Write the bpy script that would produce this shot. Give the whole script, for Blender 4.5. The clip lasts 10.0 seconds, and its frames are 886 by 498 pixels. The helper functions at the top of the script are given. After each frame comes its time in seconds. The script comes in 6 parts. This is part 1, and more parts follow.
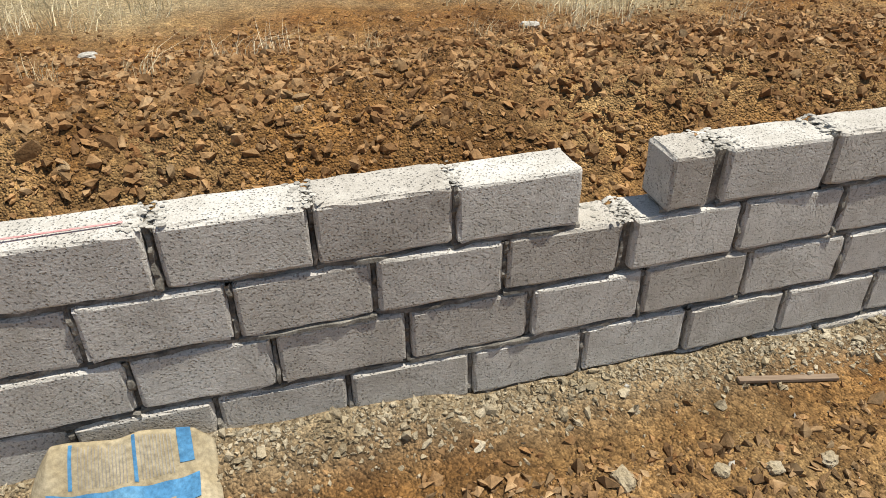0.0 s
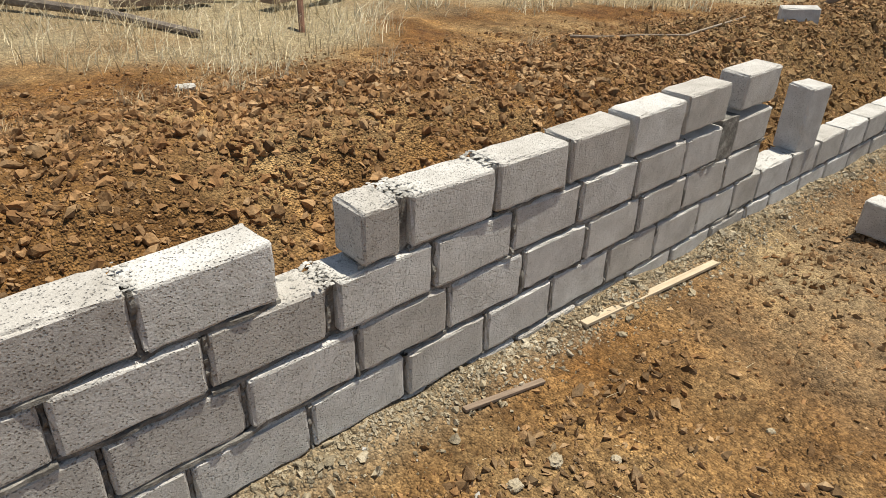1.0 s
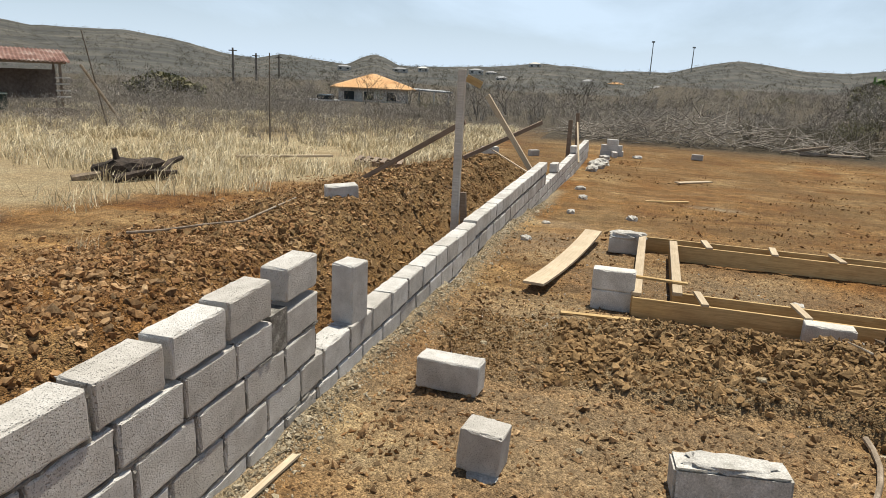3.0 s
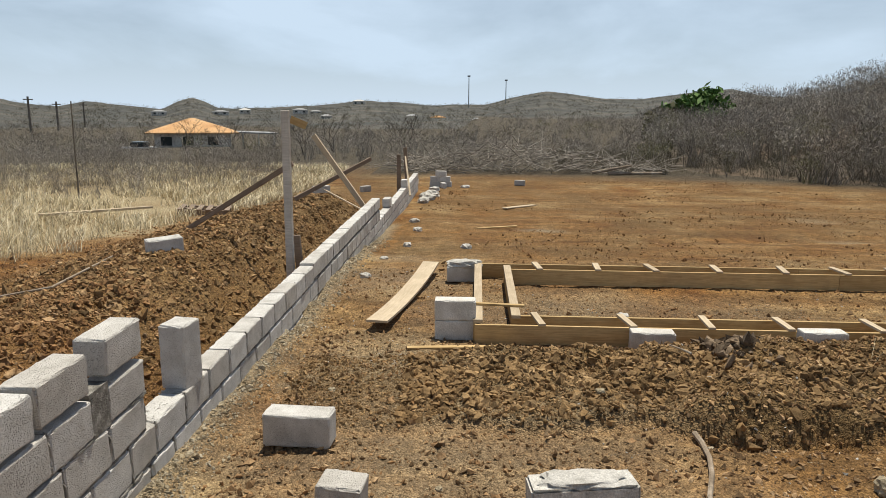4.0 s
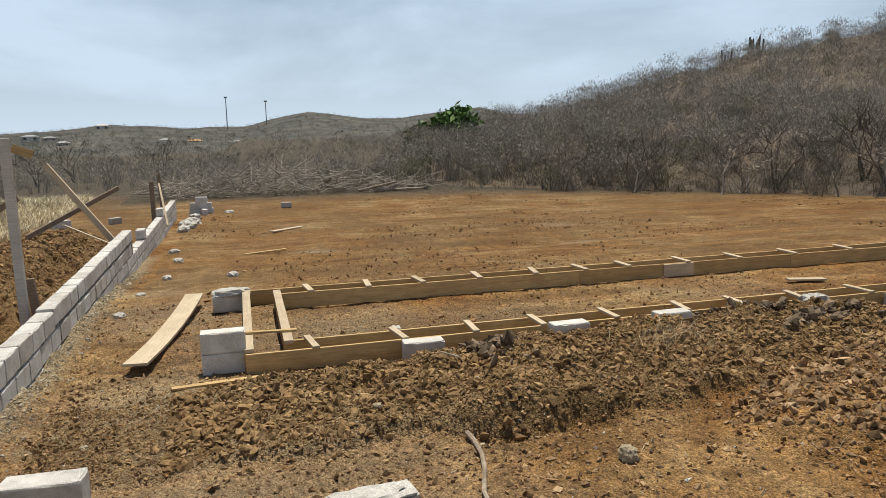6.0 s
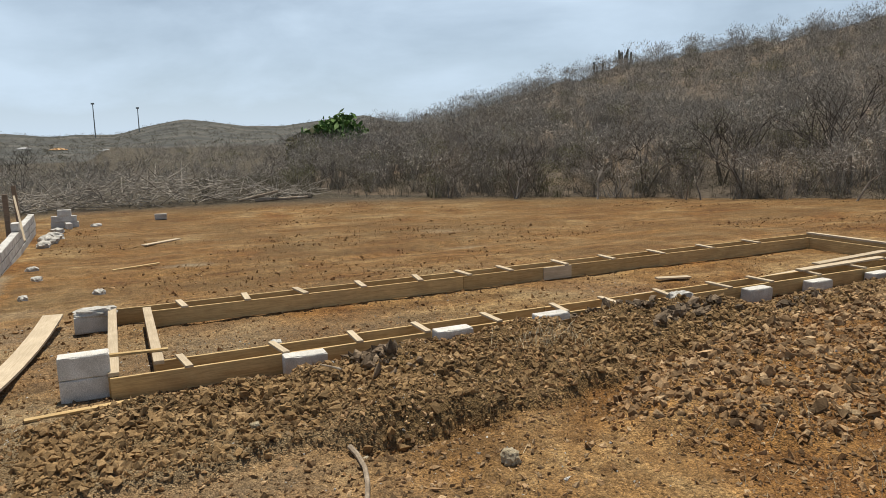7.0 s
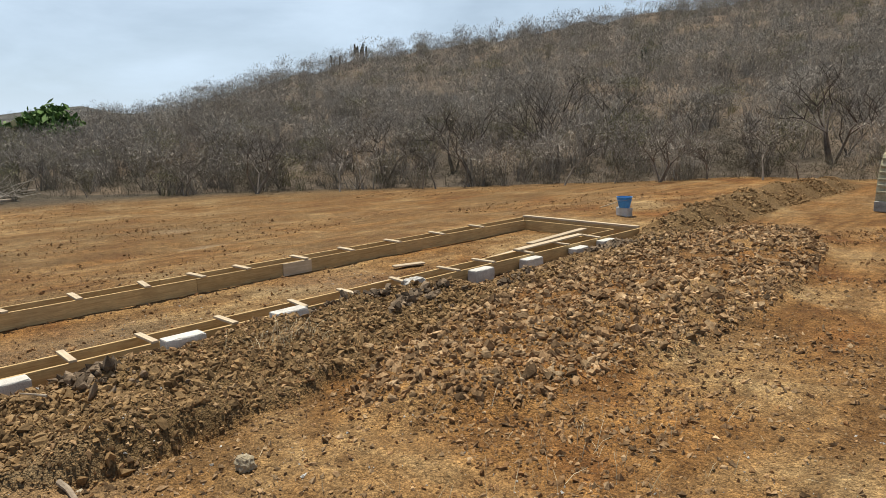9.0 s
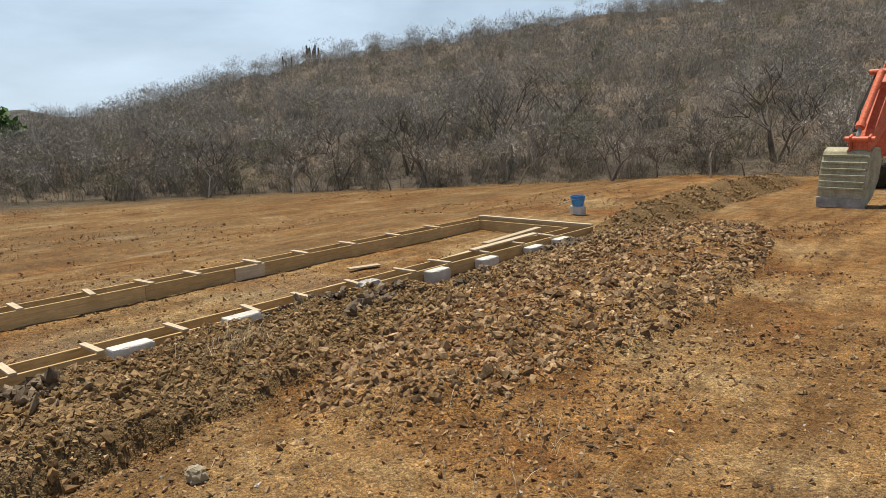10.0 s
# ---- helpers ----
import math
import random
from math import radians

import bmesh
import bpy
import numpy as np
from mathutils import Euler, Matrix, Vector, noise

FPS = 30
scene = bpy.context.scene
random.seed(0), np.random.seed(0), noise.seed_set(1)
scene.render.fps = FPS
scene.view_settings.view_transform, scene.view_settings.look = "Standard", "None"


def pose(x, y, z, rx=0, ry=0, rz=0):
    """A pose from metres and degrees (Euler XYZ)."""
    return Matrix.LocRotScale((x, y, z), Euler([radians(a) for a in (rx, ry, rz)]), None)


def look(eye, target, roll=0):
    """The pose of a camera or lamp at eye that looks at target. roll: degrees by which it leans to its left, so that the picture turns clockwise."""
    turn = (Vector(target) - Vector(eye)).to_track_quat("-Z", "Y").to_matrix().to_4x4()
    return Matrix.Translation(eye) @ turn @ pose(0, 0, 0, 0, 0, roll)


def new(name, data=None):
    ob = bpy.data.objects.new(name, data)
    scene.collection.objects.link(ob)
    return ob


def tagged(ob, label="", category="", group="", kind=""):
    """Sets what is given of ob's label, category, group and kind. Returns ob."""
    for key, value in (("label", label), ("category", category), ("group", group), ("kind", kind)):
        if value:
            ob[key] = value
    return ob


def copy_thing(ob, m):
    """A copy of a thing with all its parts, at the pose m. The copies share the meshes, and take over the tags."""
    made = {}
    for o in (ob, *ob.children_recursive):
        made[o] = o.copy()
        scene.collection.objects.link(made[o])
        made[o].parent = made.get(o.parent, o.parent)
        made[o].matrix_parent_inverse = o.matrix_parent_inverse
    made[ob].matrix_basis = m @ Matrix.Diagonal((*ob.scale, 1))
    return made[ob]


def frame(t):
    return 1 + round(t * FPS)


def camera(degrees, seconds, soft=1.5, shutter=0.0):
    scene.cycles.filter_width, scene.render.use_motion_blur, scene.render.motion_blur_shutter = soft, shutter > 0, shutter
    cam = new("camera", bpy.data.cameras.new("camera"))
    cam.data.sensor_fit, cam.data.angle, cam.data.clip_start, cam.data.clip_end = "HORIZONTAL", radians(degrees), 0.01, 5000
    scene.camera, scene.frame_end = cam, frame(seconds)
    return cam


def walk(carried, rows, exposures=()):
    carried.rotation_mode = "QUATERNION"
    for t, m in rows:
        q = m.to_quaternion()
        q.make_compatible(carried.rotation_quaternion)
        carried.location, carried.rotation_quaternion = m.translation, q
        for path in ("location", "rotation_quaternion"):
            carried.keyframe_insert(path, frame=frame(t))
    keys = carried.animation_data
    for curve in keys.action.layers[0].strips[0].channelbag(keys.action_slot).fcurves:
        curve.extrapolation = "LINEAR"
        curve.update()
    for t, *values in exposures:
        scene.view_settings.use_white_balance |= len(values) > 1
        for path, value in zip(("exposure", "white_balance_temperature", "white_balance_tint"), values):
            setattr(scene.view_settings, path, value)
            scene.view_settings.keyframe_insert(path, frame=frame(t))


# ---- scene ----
cam = camera(64.6, 10.0, soft=0.85)
PATH = [
    (0, (-1.198, -1.658, 1.727), (-0.744, -0.048, 0.631), -0.2),
    (0.5, (-1.177, -1.595, 1.718), (-0.34, -0.136, 0.636), 1.8),
    (1, (-1.117, -1.534, 1.732), (0.087, -0.268, 0.759), 2.2),
    (1.5, (-1.03, -1.563, 1.76), (0.489, -0.56, 0.93), 1.8),
    (2, (-0.946, -1.598, 1.815), (0.736, -0.76, 1.132), 0.7),
    (2.5, (-0.868, -1.657, 1.865), (0.947, -1.038, 1.295), 2.3),
    (2.7, (-0.837, -1.674, 1.877), (1.004, -1.108, 1.337), 2.9),
    (3.8, (-0.751, -1.648, 1.916), (1.204, -1.529, 1.511), 0.5),
    (4, (-0.731, -1.665, 1.91), (1.231, -1.637, 1.523), 0.4),
    (4.5, (-0.731, -1.647, 1.908), (1.233, -1.799, 1.562), -0.0),
    (5, (-0.731, -1.66, 1.909), (1.215, -1.981, 1.573), -0.2),
    (5.5, (-0.732, -1.696, 1.912), (1.184, -2.162, 1.578), -0.7),
    (7, (-0.684, -1.82, 1.902), (1.074, -2.718, 1.583), -1.0),
    (7.5, (-0.673, -1.892, 1.886), (0.994, -2.954, 1.586), -1.2),
    (8, (-0.683, -1.924, 1.883), (0.865, -3.148, 1.562), -1.2),
    (8.5, (-0.699, -1.957, 1.892), (0.737, -3.307, 1.553), -0.5),
    (9, (-0.769, -1.964, 1.913), (0.56, -3.417, 1.561), -1.1),
    (9.5, (-0.77, -1.992, 1.908), (0.484, -3.509, 1.555), -1.4),
    (10, (-0.752, -2.008, 1.899), (0.483, -3.541, 1.548), -1.5),
]
walk(cam, [(t, look(eye, target, roll)) for t, eye, target, roll in PATH],
     [(0.0, 0.18), (2.5, 0.22), (4.0, 0.03), (7.0, 0.02), (9.0, 0.17), (10.0, 0.17)])

# ---- light ----
SUN_ELEV, SUN_AZ = 73.0, -17.0            # degrees; azimuth from +x towards +y
world = bpy.data.worlds.new("sky")
scene.world = world
world.use_nodes = True
wn, wl = world.node_tree.nodes, world.node_tree.links
sky = wn.new("ShaderNodeTexSky")
sky.sky_type = "NISHITA"
sky.sun_disc = False
sky.sun_elevation = radians(SUN_ELEV)
sky.sun_rotation = radians(90 - SUN_AZ)
sky.dust_density = 0.4
sky.ozone_density = 2.0
wcoord = wn.new("ShaderNodeTexCoord")
wmap = wn.new("ShaderNodeMapping")
wmap.inputs["Scale"].default_value = (1.0, 1.0, 3.2)
wnoise = wn.new("ShaderNodeTexNoise")
wnoise.inputs["Scale"].default_value = 2.2
wnoise.inputs["Detail"].default_value = 7.0
wnoise.inputs["Roughness"].default_value = 0.55
wnoise.inputs["Distortion"].default_value = 0.25
wramp = wn.new("ShaderNodeValToRGB")
wramp.color_ramp.elements[0].position = 0.32
wramp.color_ramp.elements[0].color = (0.42, 0.42, 0.42, 1)
wramp.color_ramp.elements[1].position = 0.66
wramp.color_ramp.elements[1].color = (1, 1, 1, 1)
wmul = wn.new("ShaderNodeMath")
wmul.operation = "MULTIPLY"
wmul.inputs[1].default_value = 0.9
wmix = wn.new("ShaderNodeMixRGB")
wmix.inputs[2].default_value = (13.0, 15.9, 19.0, 1)
wl.new(wcoord.outputs["Generated"], wmap.inputs["Vector"])
wl.new(wmap.outputs["Vector"], wnoise.inputs["Vector"])
wl.new(wnoise.outputs["Fac"], wramp.inputs["Fac"])
wl.new(wramp.outputs["Color"], wmul.inputs[0])
wsep = wn.new("ShaderNodeSeparateXYZ")
wl.new(wcoord.outputs["Generated"], wsep.inputs[0])
wthin = wn.new("ShaderNodeMapRange")
wthin.inputs["From Min"].default_value, wthin.inputs["From Max"].default_value = 0.3, 0.5
wthin.inputs["To Min"].default_value, wthin.inputs["To Max"].default_value = 1.0, 0.04
wl.new(wsep.outputs["Z"], wthin.inputs["Value"])
wcover = wn.new("ShaderNodeMath")
wcover.operation = "MULTIPLY"
wl.new(wmul.outputs[0], wcover.inputs[0])
wl.new(wthin.outputs[0], wcover.inputs[1])
whaze = wn.new("ShaderNodeMapRange")           # pale haze low over the horizon
whaze.inputs["From Min"].default_value, whaze.inputs["From Max"].default_value = 0.0, 0.22
whaze.inputs["To Min"].default_value, whaze.inputs["To Max"].default_value = 0.88, 0.0
wl.new(wsep.outputs["Z"], whaze.inputs["Value"])
wmost = wn.new("ShaderNodeMath")
wmost.operation = "MAXIMUM"
wl.new(wcover.outputs[0], wmost.inputs[0])
wl.new(whaze.outputs[0], wmost.inputs[1])
wl.new(wmost.outputs[0], wmix.inputs[0])
wl.new(sky.outputs["Color"], wmix.inputs[1])
bg = wn["Background"]
bg.inputs["Strength"].default_value = 0.05
wl.new(wmix.outputs["Color"], bg.inputs["Color"])

sun_data = bpy.data.lights.new("sun", "SUN")
sun_data.energy = 5.0
sun_data.angle = radians(0.5)
sun_data.color = (1.0, 0.935, 0.8)
sun = new("sun", sun_data)
sd = Vector((math.cos(radians(SUN_ELEV)) * math.cos(radians(SUN_AZ)), math.cos(radians(SUN_ELEV)) * math.sin(radians(SUN_AZ)), math.sin(radians(SUN_ELEV))))
sun.matrix_world = look(sd * 60, (0, 0, 0))


# ---- materials ----
def ramp_of(nt, fac, stops):
    r = nt.nodes.new("ShaderNodeValToRGB")
    els = r.color_ramp.elements
    while len(els) < len(stops):
        els.new(0.5)
    for e, (p, c) in zip(els, stops):
        e.position, e.color = p, (*c, 1)
    nt.links.new(fac, r.inputs["Fac"])
    return r.outputs["Color"]


def noise_of(nt, scale, detail=5.0, rough=0.6, vec=None, distort=0.0):
    n = nt.nodes.new("ShaderNodeTexNoise")
    n.inputs["Scale"].default_value = scale
    n.inputs["Detail"].default_value = detail
    n.inputs["Roughness"].default_value = rough
    n.inputs["Distortion"].default_value = distort
    if vec is not None:
        nt.links.new(vec, n.inputs["Vector"])
    return n.outputs["Fac"]


def mix_of(nt, fac, a, b, mode="MIX"):
    m = nt.nodes.new("ShaderNodeMixRGB")
    m.blend_type = mode
    for sock, v in ((m.inputs[0], fac), (m.inputs[1], a), (m.inputs[2], b)):
        if isinstance(v, (int, float)):
            sock.default_value = v
        elif isinstance(v, tuple):
            sock.default_value = (*v, 1)
        else:
            nt.links.new(v, sock)
    return m.outputs["Color"]


def material(name, rough=0.9, metal=0.0):
    m = bpy.data.materials.new(name)
    m.use_nodes = True
    nt = m.node_tree
    b = nt.nodes["Principled BSDF"]
    b.inputs["Roughness"].default_value = rough
    b.inputs["Metallic"].default_value = metal
    b.inputs["Specular IOR Level"].default_value = 0.25
    tc = nt.nodes.new("ShaderNodeTexCoord")
    geo = nt.nodes.new("ShaderNodeNewGeometry")
    return m, nt, b, tc, geo


def bump_to(nt, b, height, strength, dist):
    bp = nt.nodes.new("ShaderNodeBump")
    bp.inputs["Strength"].default_value = strength
    bp.inputs["Distance"].default_value = dist
    nt.links.new(height, bp.inputs["Height"])
    nt.links.new(bp.outputs["Normal"], b.inputs["Normal"])


def speckled(name, dark, mid, light, scale, fine, rough=0.9, bump=0.4, dist=0.01, rand=0.25, islands=False, local=False):
    """A two-scale mottled surface, with a random tone for each piece."""
    m, nt, b, tc, geo = material(name, rough)
    vec = tc.outputs["Object"] if local else geo.outputs["Position"]
    c = ramp_of(nt, noise_of(nt, scale, 4, 0.6, vec), [(0.3, dark), (0.5, mid), (0.72, light)])
    f = ramp_of(nt, noise_of(nt, fine, 3, 0.7, vec), [(0.3, (0.62, 0.62, 0.62)), (0.7, (1.3, 1.3, 1.3))])
    c = mix_of(nt, 0.8, c, f, "MULTIPLY")
    if rand:
        if islands:
            r = geo.outputs["Random Per Island"]
        else:
            r = nt.nodes.new("ShaderNodeObjectInfo").outputs["Random"]
        t = ramp_of(nt, r, [(0.0, (1 - rand, 1 - rand, 1 - rand)), (1.0, (1 + rand, 1 + rand, 1 + rand))])
        c = mix_of(nt, 1.0, c, t, "MULTIPLY")
    nt.links.new(c, b.inputs["Base Color"])
    if bump:
        bump_to(nt, b, noise_of(nt, fine, 4, 0.7, vec), bump, dist)
    return m


def block_material():
    """Cast concrete: smooth skin in places, open pitted texture in others, smeared with mortar."""
    m, nt, b, tc, geo = material("concrete_block", 0.95)
    vec = geo.outputs["Position"]
    base = ramp_of(nt, noise_of(nt, 5.0, 7, 0.7, vec, 0.1), [(0.28, (0.45, 0.432, 0.4)), (0.5, (0.6, 0.585, 0.555)), (0.75, (0.75, 0.74, 0.715))])
    open_tex = ramp_of(nt, noise_of(nt, 7.0, 3, 0.6, vec), [(0.3, (0.3, 0.3, 0.3)), (0.52, (1, 1, 1))])
    grain = ramp_of(nt, noise_of(nt, 210.0, 2, 0.7, vec), [(0.34, (0.62, 0.62, 0.62)), (0.55, (1.05, 1.05, 1.05))])
    c = mix_of(nt, 0.5, base, grain, "MULTIPLY")
    # shade inside pits and holes is painted into the colour, besides the bump
    v = nt.nodes.new("ShaderNodeTexVoronoi")
    v.inputs["Scale"].default_value = 105.0
    nt.links.new(vec, v.inputs["Vector"])
    pit = ramp_of(nt, v.outputs["Distance"], [(0.1, (0.3, 0.29, 0.28)), (0.34, (1, 1, 1))])
    v2 = nt.nodes.new("ShaderNodeTexVoronoi")
    v2.inputs["Scale"].default_value = 46.0
    nt.links.new(vec, v2.inputs["Vector"])
    hole = ramp_of(nt, v2.outputs["Distance"], [(0.04, (0.3, 0.29, 0.28)), (0.11, (1, 1, 1))])
    pitted = mix_of(nt, open_tex, (1.0, 1.0, 1.0), pit)
    c = mix_of(nt, 0.42, c, pitted, "MULTIPLY")
    c = mix_of(nt, 0.22, c, hole, "MULTIPLY")
    smear = ramp_of(nt, noise_of(nt, 13.0, 6, 0.7, vec, 0.2), [(0.54, (0, 0, 0)), (0.72, (1, 1, 1))])
    c = mix_of(nt, mix_of(nt, 0.35, (0.0, 0.0, 0.0), smear), c, (0.36, 0.345, 0.31))
    r = nt.nodes.new("ShaderNodeObjectInfo").outputs["Random"]
    c = mix_of(nt, 1.0, c, ramp_of(nt, r, [(0.0, (0.84, 0.81, 0.775)), (0.4, (0.99, 0.975, 0.96)), (1.0, (1.12, 1.12, 1.12))]), "MULTIPLY")
    nt.links.new(c, b.inputs["Base Color"])
    h = mix_of(nt, 0.35, mix_of(nt, 1.0, pitted, hole, "MULTIPLY"), noise_of(nt, 120.0, 3, 0.7, vec))
    bump_to(nt, b, h, 1.0, 0.014)
    return m


def soil_material():
    """Dry red-brown earth; straw-coloured on the grassed land behind the wall, grey-brown far off."""
    m, nt, b, tc, geo = material("dry_earth", 1.0)
    vec = geo.outputs["Position"]
    n1 = noise_of(nt, 0.55, 6, 0.6, vec, 0.4)
    n2 = noise_of(nt, 5.0, 6, 0.65, vec)
    n3 = noise_of(nt, 55.0, 5, 0.75, vec)
    c = ramp_of(nt, n1, [(0.32, (0.2, 0.088, 0.028)), (0.45, (0.262, 0.137, 0.047)), (0.55, (0.3, 0.178, 0.075)), (0.68, (0.39, 0.27, 0.135))])
    c = mix_of(nt, 0.85, c, ramp_of(nt, n2, [(0.34, (0.58, 0.54, 0.5)), (0.52, (1, 1, 1)), (0.68, (1.32, 1.3, 1.26))]), "MULTIPLY")
    mp = nt.nodes.new("ShaderNodeMapping")
    mp.inputs["Rotation"].default_value = (0, 0, math.radians(28))
    mp.inputs["Scale"].default_value = (1.5, 0.22, 1.0)
    nt.links.new(vec, mp.inputs["Vector"])
    n4 = noise_of(nt, 1.3, 6, 0.65, mp.outputs["Vector"], 0.6)
    c = mix_of(nt, 0.9, c, ramp_of(nt, n4, [(0.36, (0.6, 0.55, 0.5)), (0.5, (1, 1, 1)), (0.64, (1.34, 1.34, 1.3))]), "MULTIPLY")
    c = mix_of(nt, 0.9, c, ramp_of(nt, n3, [(0.32, (0.5, 0.48, 0.46)), (0.5, (1, 1, 1)), (0.68, (1.45, 1.45, 1.42))]), "MULTIPLY")
    at = nt.nodes.new("ShaderNodeAttribute")
    at.attribute_name = "cover"
    sep = nt.nodes.new("ShaderNodeSeparateColor")
    nt.links.new(at.outputs["Color"], sep.inputs["Color"])
    straw = ramp_of(nt, n3, [(0.3, (0.27, 0.2, 0.105)), (0.5, (0.43, 0.345, 0.21)), (0.72, (0.58, 0.5, 0.34))])
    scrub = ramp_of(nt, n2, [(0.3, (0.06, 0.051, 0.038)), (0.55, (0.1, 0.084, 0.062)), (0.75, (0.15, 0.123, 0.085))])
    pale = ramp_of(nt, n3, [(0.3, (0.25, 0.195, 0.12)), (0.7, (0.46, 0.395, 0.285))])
    spoil = ramp_of(nt, n3, [(0.3, (0.1, 0.06, 0.026)), (0.5, (0.175, 0.112, 0.05)), (0.72, (0.26, 0.18, 0.09))])
    c = mix_of(nt, at.outputs["Alpha"], c, spoil)
    c = mix_of(nt, sep.outputs["Red"], c, straw)
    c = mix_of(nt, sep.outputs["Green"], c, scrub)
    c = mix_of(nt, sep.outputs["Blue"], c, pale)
    crumb = None
    for scale, lo, hi, amount in ((26.0, 0.6, 1.4, 0.55), (85.0, 0.5, 1.55, 0.75)):
        v = nt.nodes.new("ShaderNodeTexVoronoi")
        v.inputs["Scale"].default_value = scale
        nt.links.new(vec, v.inputs["Vector"])
        vs = nt.nodes.new("ShaderNodeSeparateColor")
        nt.links.new(v.outputs["Color"], vs.inputs["Color"])
        c = mix_of(nt, amount, c, ramp_of(nt, vs.outputs["Red"], [(0.0, (lo, lo * 0.97, lo * 0.94)), (1.0, (hi, hi, hi * 0.98))]), "MULTIPLY")
        edge = ramp_of(nt, v.outputs["Distance"], [(0.1, (1, 1, 1)), (0.75, (0, 0, 0))])
        crumb = edge if crumb is None else mix_of(nt, 0.4, crumb, edge)
    nt.links.new(c, b.inputs["Base Color"])
    bump_to(nt, b, mix_of(nt, 0.55, mix_of(nt, 0.5, n2, n3), crumb), 1.0, 0.06)
    return m


def wood_material(name, dark, light, rough=0.75):
    m, nt, b, tc, geo = material(name, rough)
    mp = nt.nodes.new("ShaderNodeMapping")
    mp.inputs["Scale"].default_value = (1.2, 22.0, 22.0)
    nt.links.new(tc.outputs["Object"], mp.inputs["Vector"])
    g = noise_of(nt, 3.0, 6, 0.65, mp.outputs["Vector"], 1.2)
    c = ramp_of(nt, g, [(0.3, dark), (0.7, light)])
    c = mix_of(nt, 0.5, c, ramp_of(nt, noise_of(nt, 4.0, 4, 0.6, geo.outputs["Position"]), [(0.3, (0.7, 0.68, 0.66)), (0.7, (1.15, 1.15, 1.15))]), "MULTIPLY")
    r = nt.nodes.new("ShaderNodeObjectInfo").outputs["Random"]
    c = mix_of(nt, 1.0, c, ramp_of(nt, r, [(0.0, (0.85, 0.83, 0.8)), (1.0, (1.1, 1.1, 1.1))]), "MULTIPLY")
    nt.links.new(c, b.inputs["Base Color"])
    bump_to(nt, b, g, 0.35, 0.004)
    return m


BLOCK = block_material()
SOIL = soil_material()
MORTAR = speckled("mortar", (0.11, 0.102, 0.09), (0.22, 0.206, 0.182), (0.42, 0.4, 0.36), 14, 90, bump=1.0, dist=0.01, rand=0)
CRUST = speckled("pale_mortar_crust", (0.36, 0.345, 0.31), (0.48, 0.46, 0.425), (0.62, 0.6, 0.56), 9, 90, bump=0.8, dist=0.008, rand=0.2, islands=True)
SPILL = speckled("mortar_spill", (0.3, 0.24, 0.15), (0.42, 0.355, 0.25), (0.56, 0.5, 0.39), 7, 80, bump=0.8, dist=0.015, rand=0.25, islands=True)
CLOD = speckled("earth_clod", (0.2, 0.1, 0.04), (0.3, 0.172, 0.077), (0.42, 0.285, 0.155), 4, 60, bump=0.6, dist=0.01, rand=0.4, islands=True)
SPOIL = speckled("olive_brown_spoil", (0.16, 0.096, 0.042), (0.255, 0.16, 0.072), (0.38, 0.255, 0.13), 4, 60, bump=0.6, dist=0.01, rand=0.4, islands=True)
STONE = speckled("grey_stone", (0.15, 0.086, 0.04), (0.28, 0.175, 0.088), (0.47, 0.34, 0.2), 5, 50, bump=0.6, dist=0.01, rand=0.55, islands=True)
PALE = speckled("pale_rubble", (0.35, 0.33, 0.29), (0.47, 0.45, 0.41), (0.6, 0.58, 0.55), 8, 80, bump=0.5, dist=0.01, rand=0.25, islands=True)
STRAW = speckled("dry_grass", (0.42, 0.335, 0.2), (0.64, 0.555, 0.375), (0.78, 0.71, 0.54), 0.9, 30, bump=0, rand=0.38, islands=True)
TWIG = speckled("bare_twigs", (0.17, 0.148, 0.125), (0.3, 0.268, 0.228), (0.43, 0.39, 0.338), 0.3, 6, bump=0, rand=0.35, islands=True)
DARKTWIG = speckled("dark_branches", (0.07, 0.058, 0.046), (0.115, 0.096, 0.078), (0.18, 0.155, 0.13), 0.5, 6, bump=0, rand=0.35, islands=True)
DARKSTONE = speckled("dark_grey_stone", (0.095, 0.066, 0.042), (0.16, 0.115, 0.075), (0.26, 0.195, 0.13), 5, 50, bump=0.6, dist=0.01, rand=0.45, islands=True)
UNDER = speckled("dark_undergrowth", (0.075, 0.065, 0.045), (0.13, 0.115, 0.08), (0.2, 0.175, 0.125), 0.3, 6, bump=0, rand=0.35, islands=True)
BARK = speckled("grey_bark", (0.12, 0.1, 0.08), (0.2, 0.17, 0.14), (0.29, 0.25, 0.21), 3, 40, bump=0.6, dist=0.02, rand=0.2)
DEADWOOD = speckled("weathered_branches", (0.22, 0.17, 0.12), (0.35, 0.28, 0.21), (0.48, 0.42, 0.34), 3, 30, bump=0.5, dist=0.01, rand=0.3, islands=True)
CHAR = speckled("charred_wood", (0.03, 0.025, 0.02), (0.07, 0.055, 0.045), (0.14, 0.11, 0.09), 6, 50, bump=0.8, dist=0.02, rand=0)
LEAF = speckled("green_leaves", (0.06, 0.12, 0.028), (0.1, 0.18, 0.045), (0.17, 0.26, 0.08), 0.8, 8, rough=0.7, bump=0, rand=0.4, islands=True)
OLIVE = speckled("olive_leaves", (0.12, 0.12, 0.06), (0.18, 0.17, 0.09), (0.25, 0.22, 0.13), 0.8, 8, rough=0.8, bump=0, rand=0.4, islands=True)
PINE = wood_material("sawn_pine", (0.38, 0.25, 0.105), (0.65, 0.475, 0.24))
PALEWOOD = wood_material("bleached_plank", (0.43, 0.34, 0.23), (0.62, 0.52, 0.38))
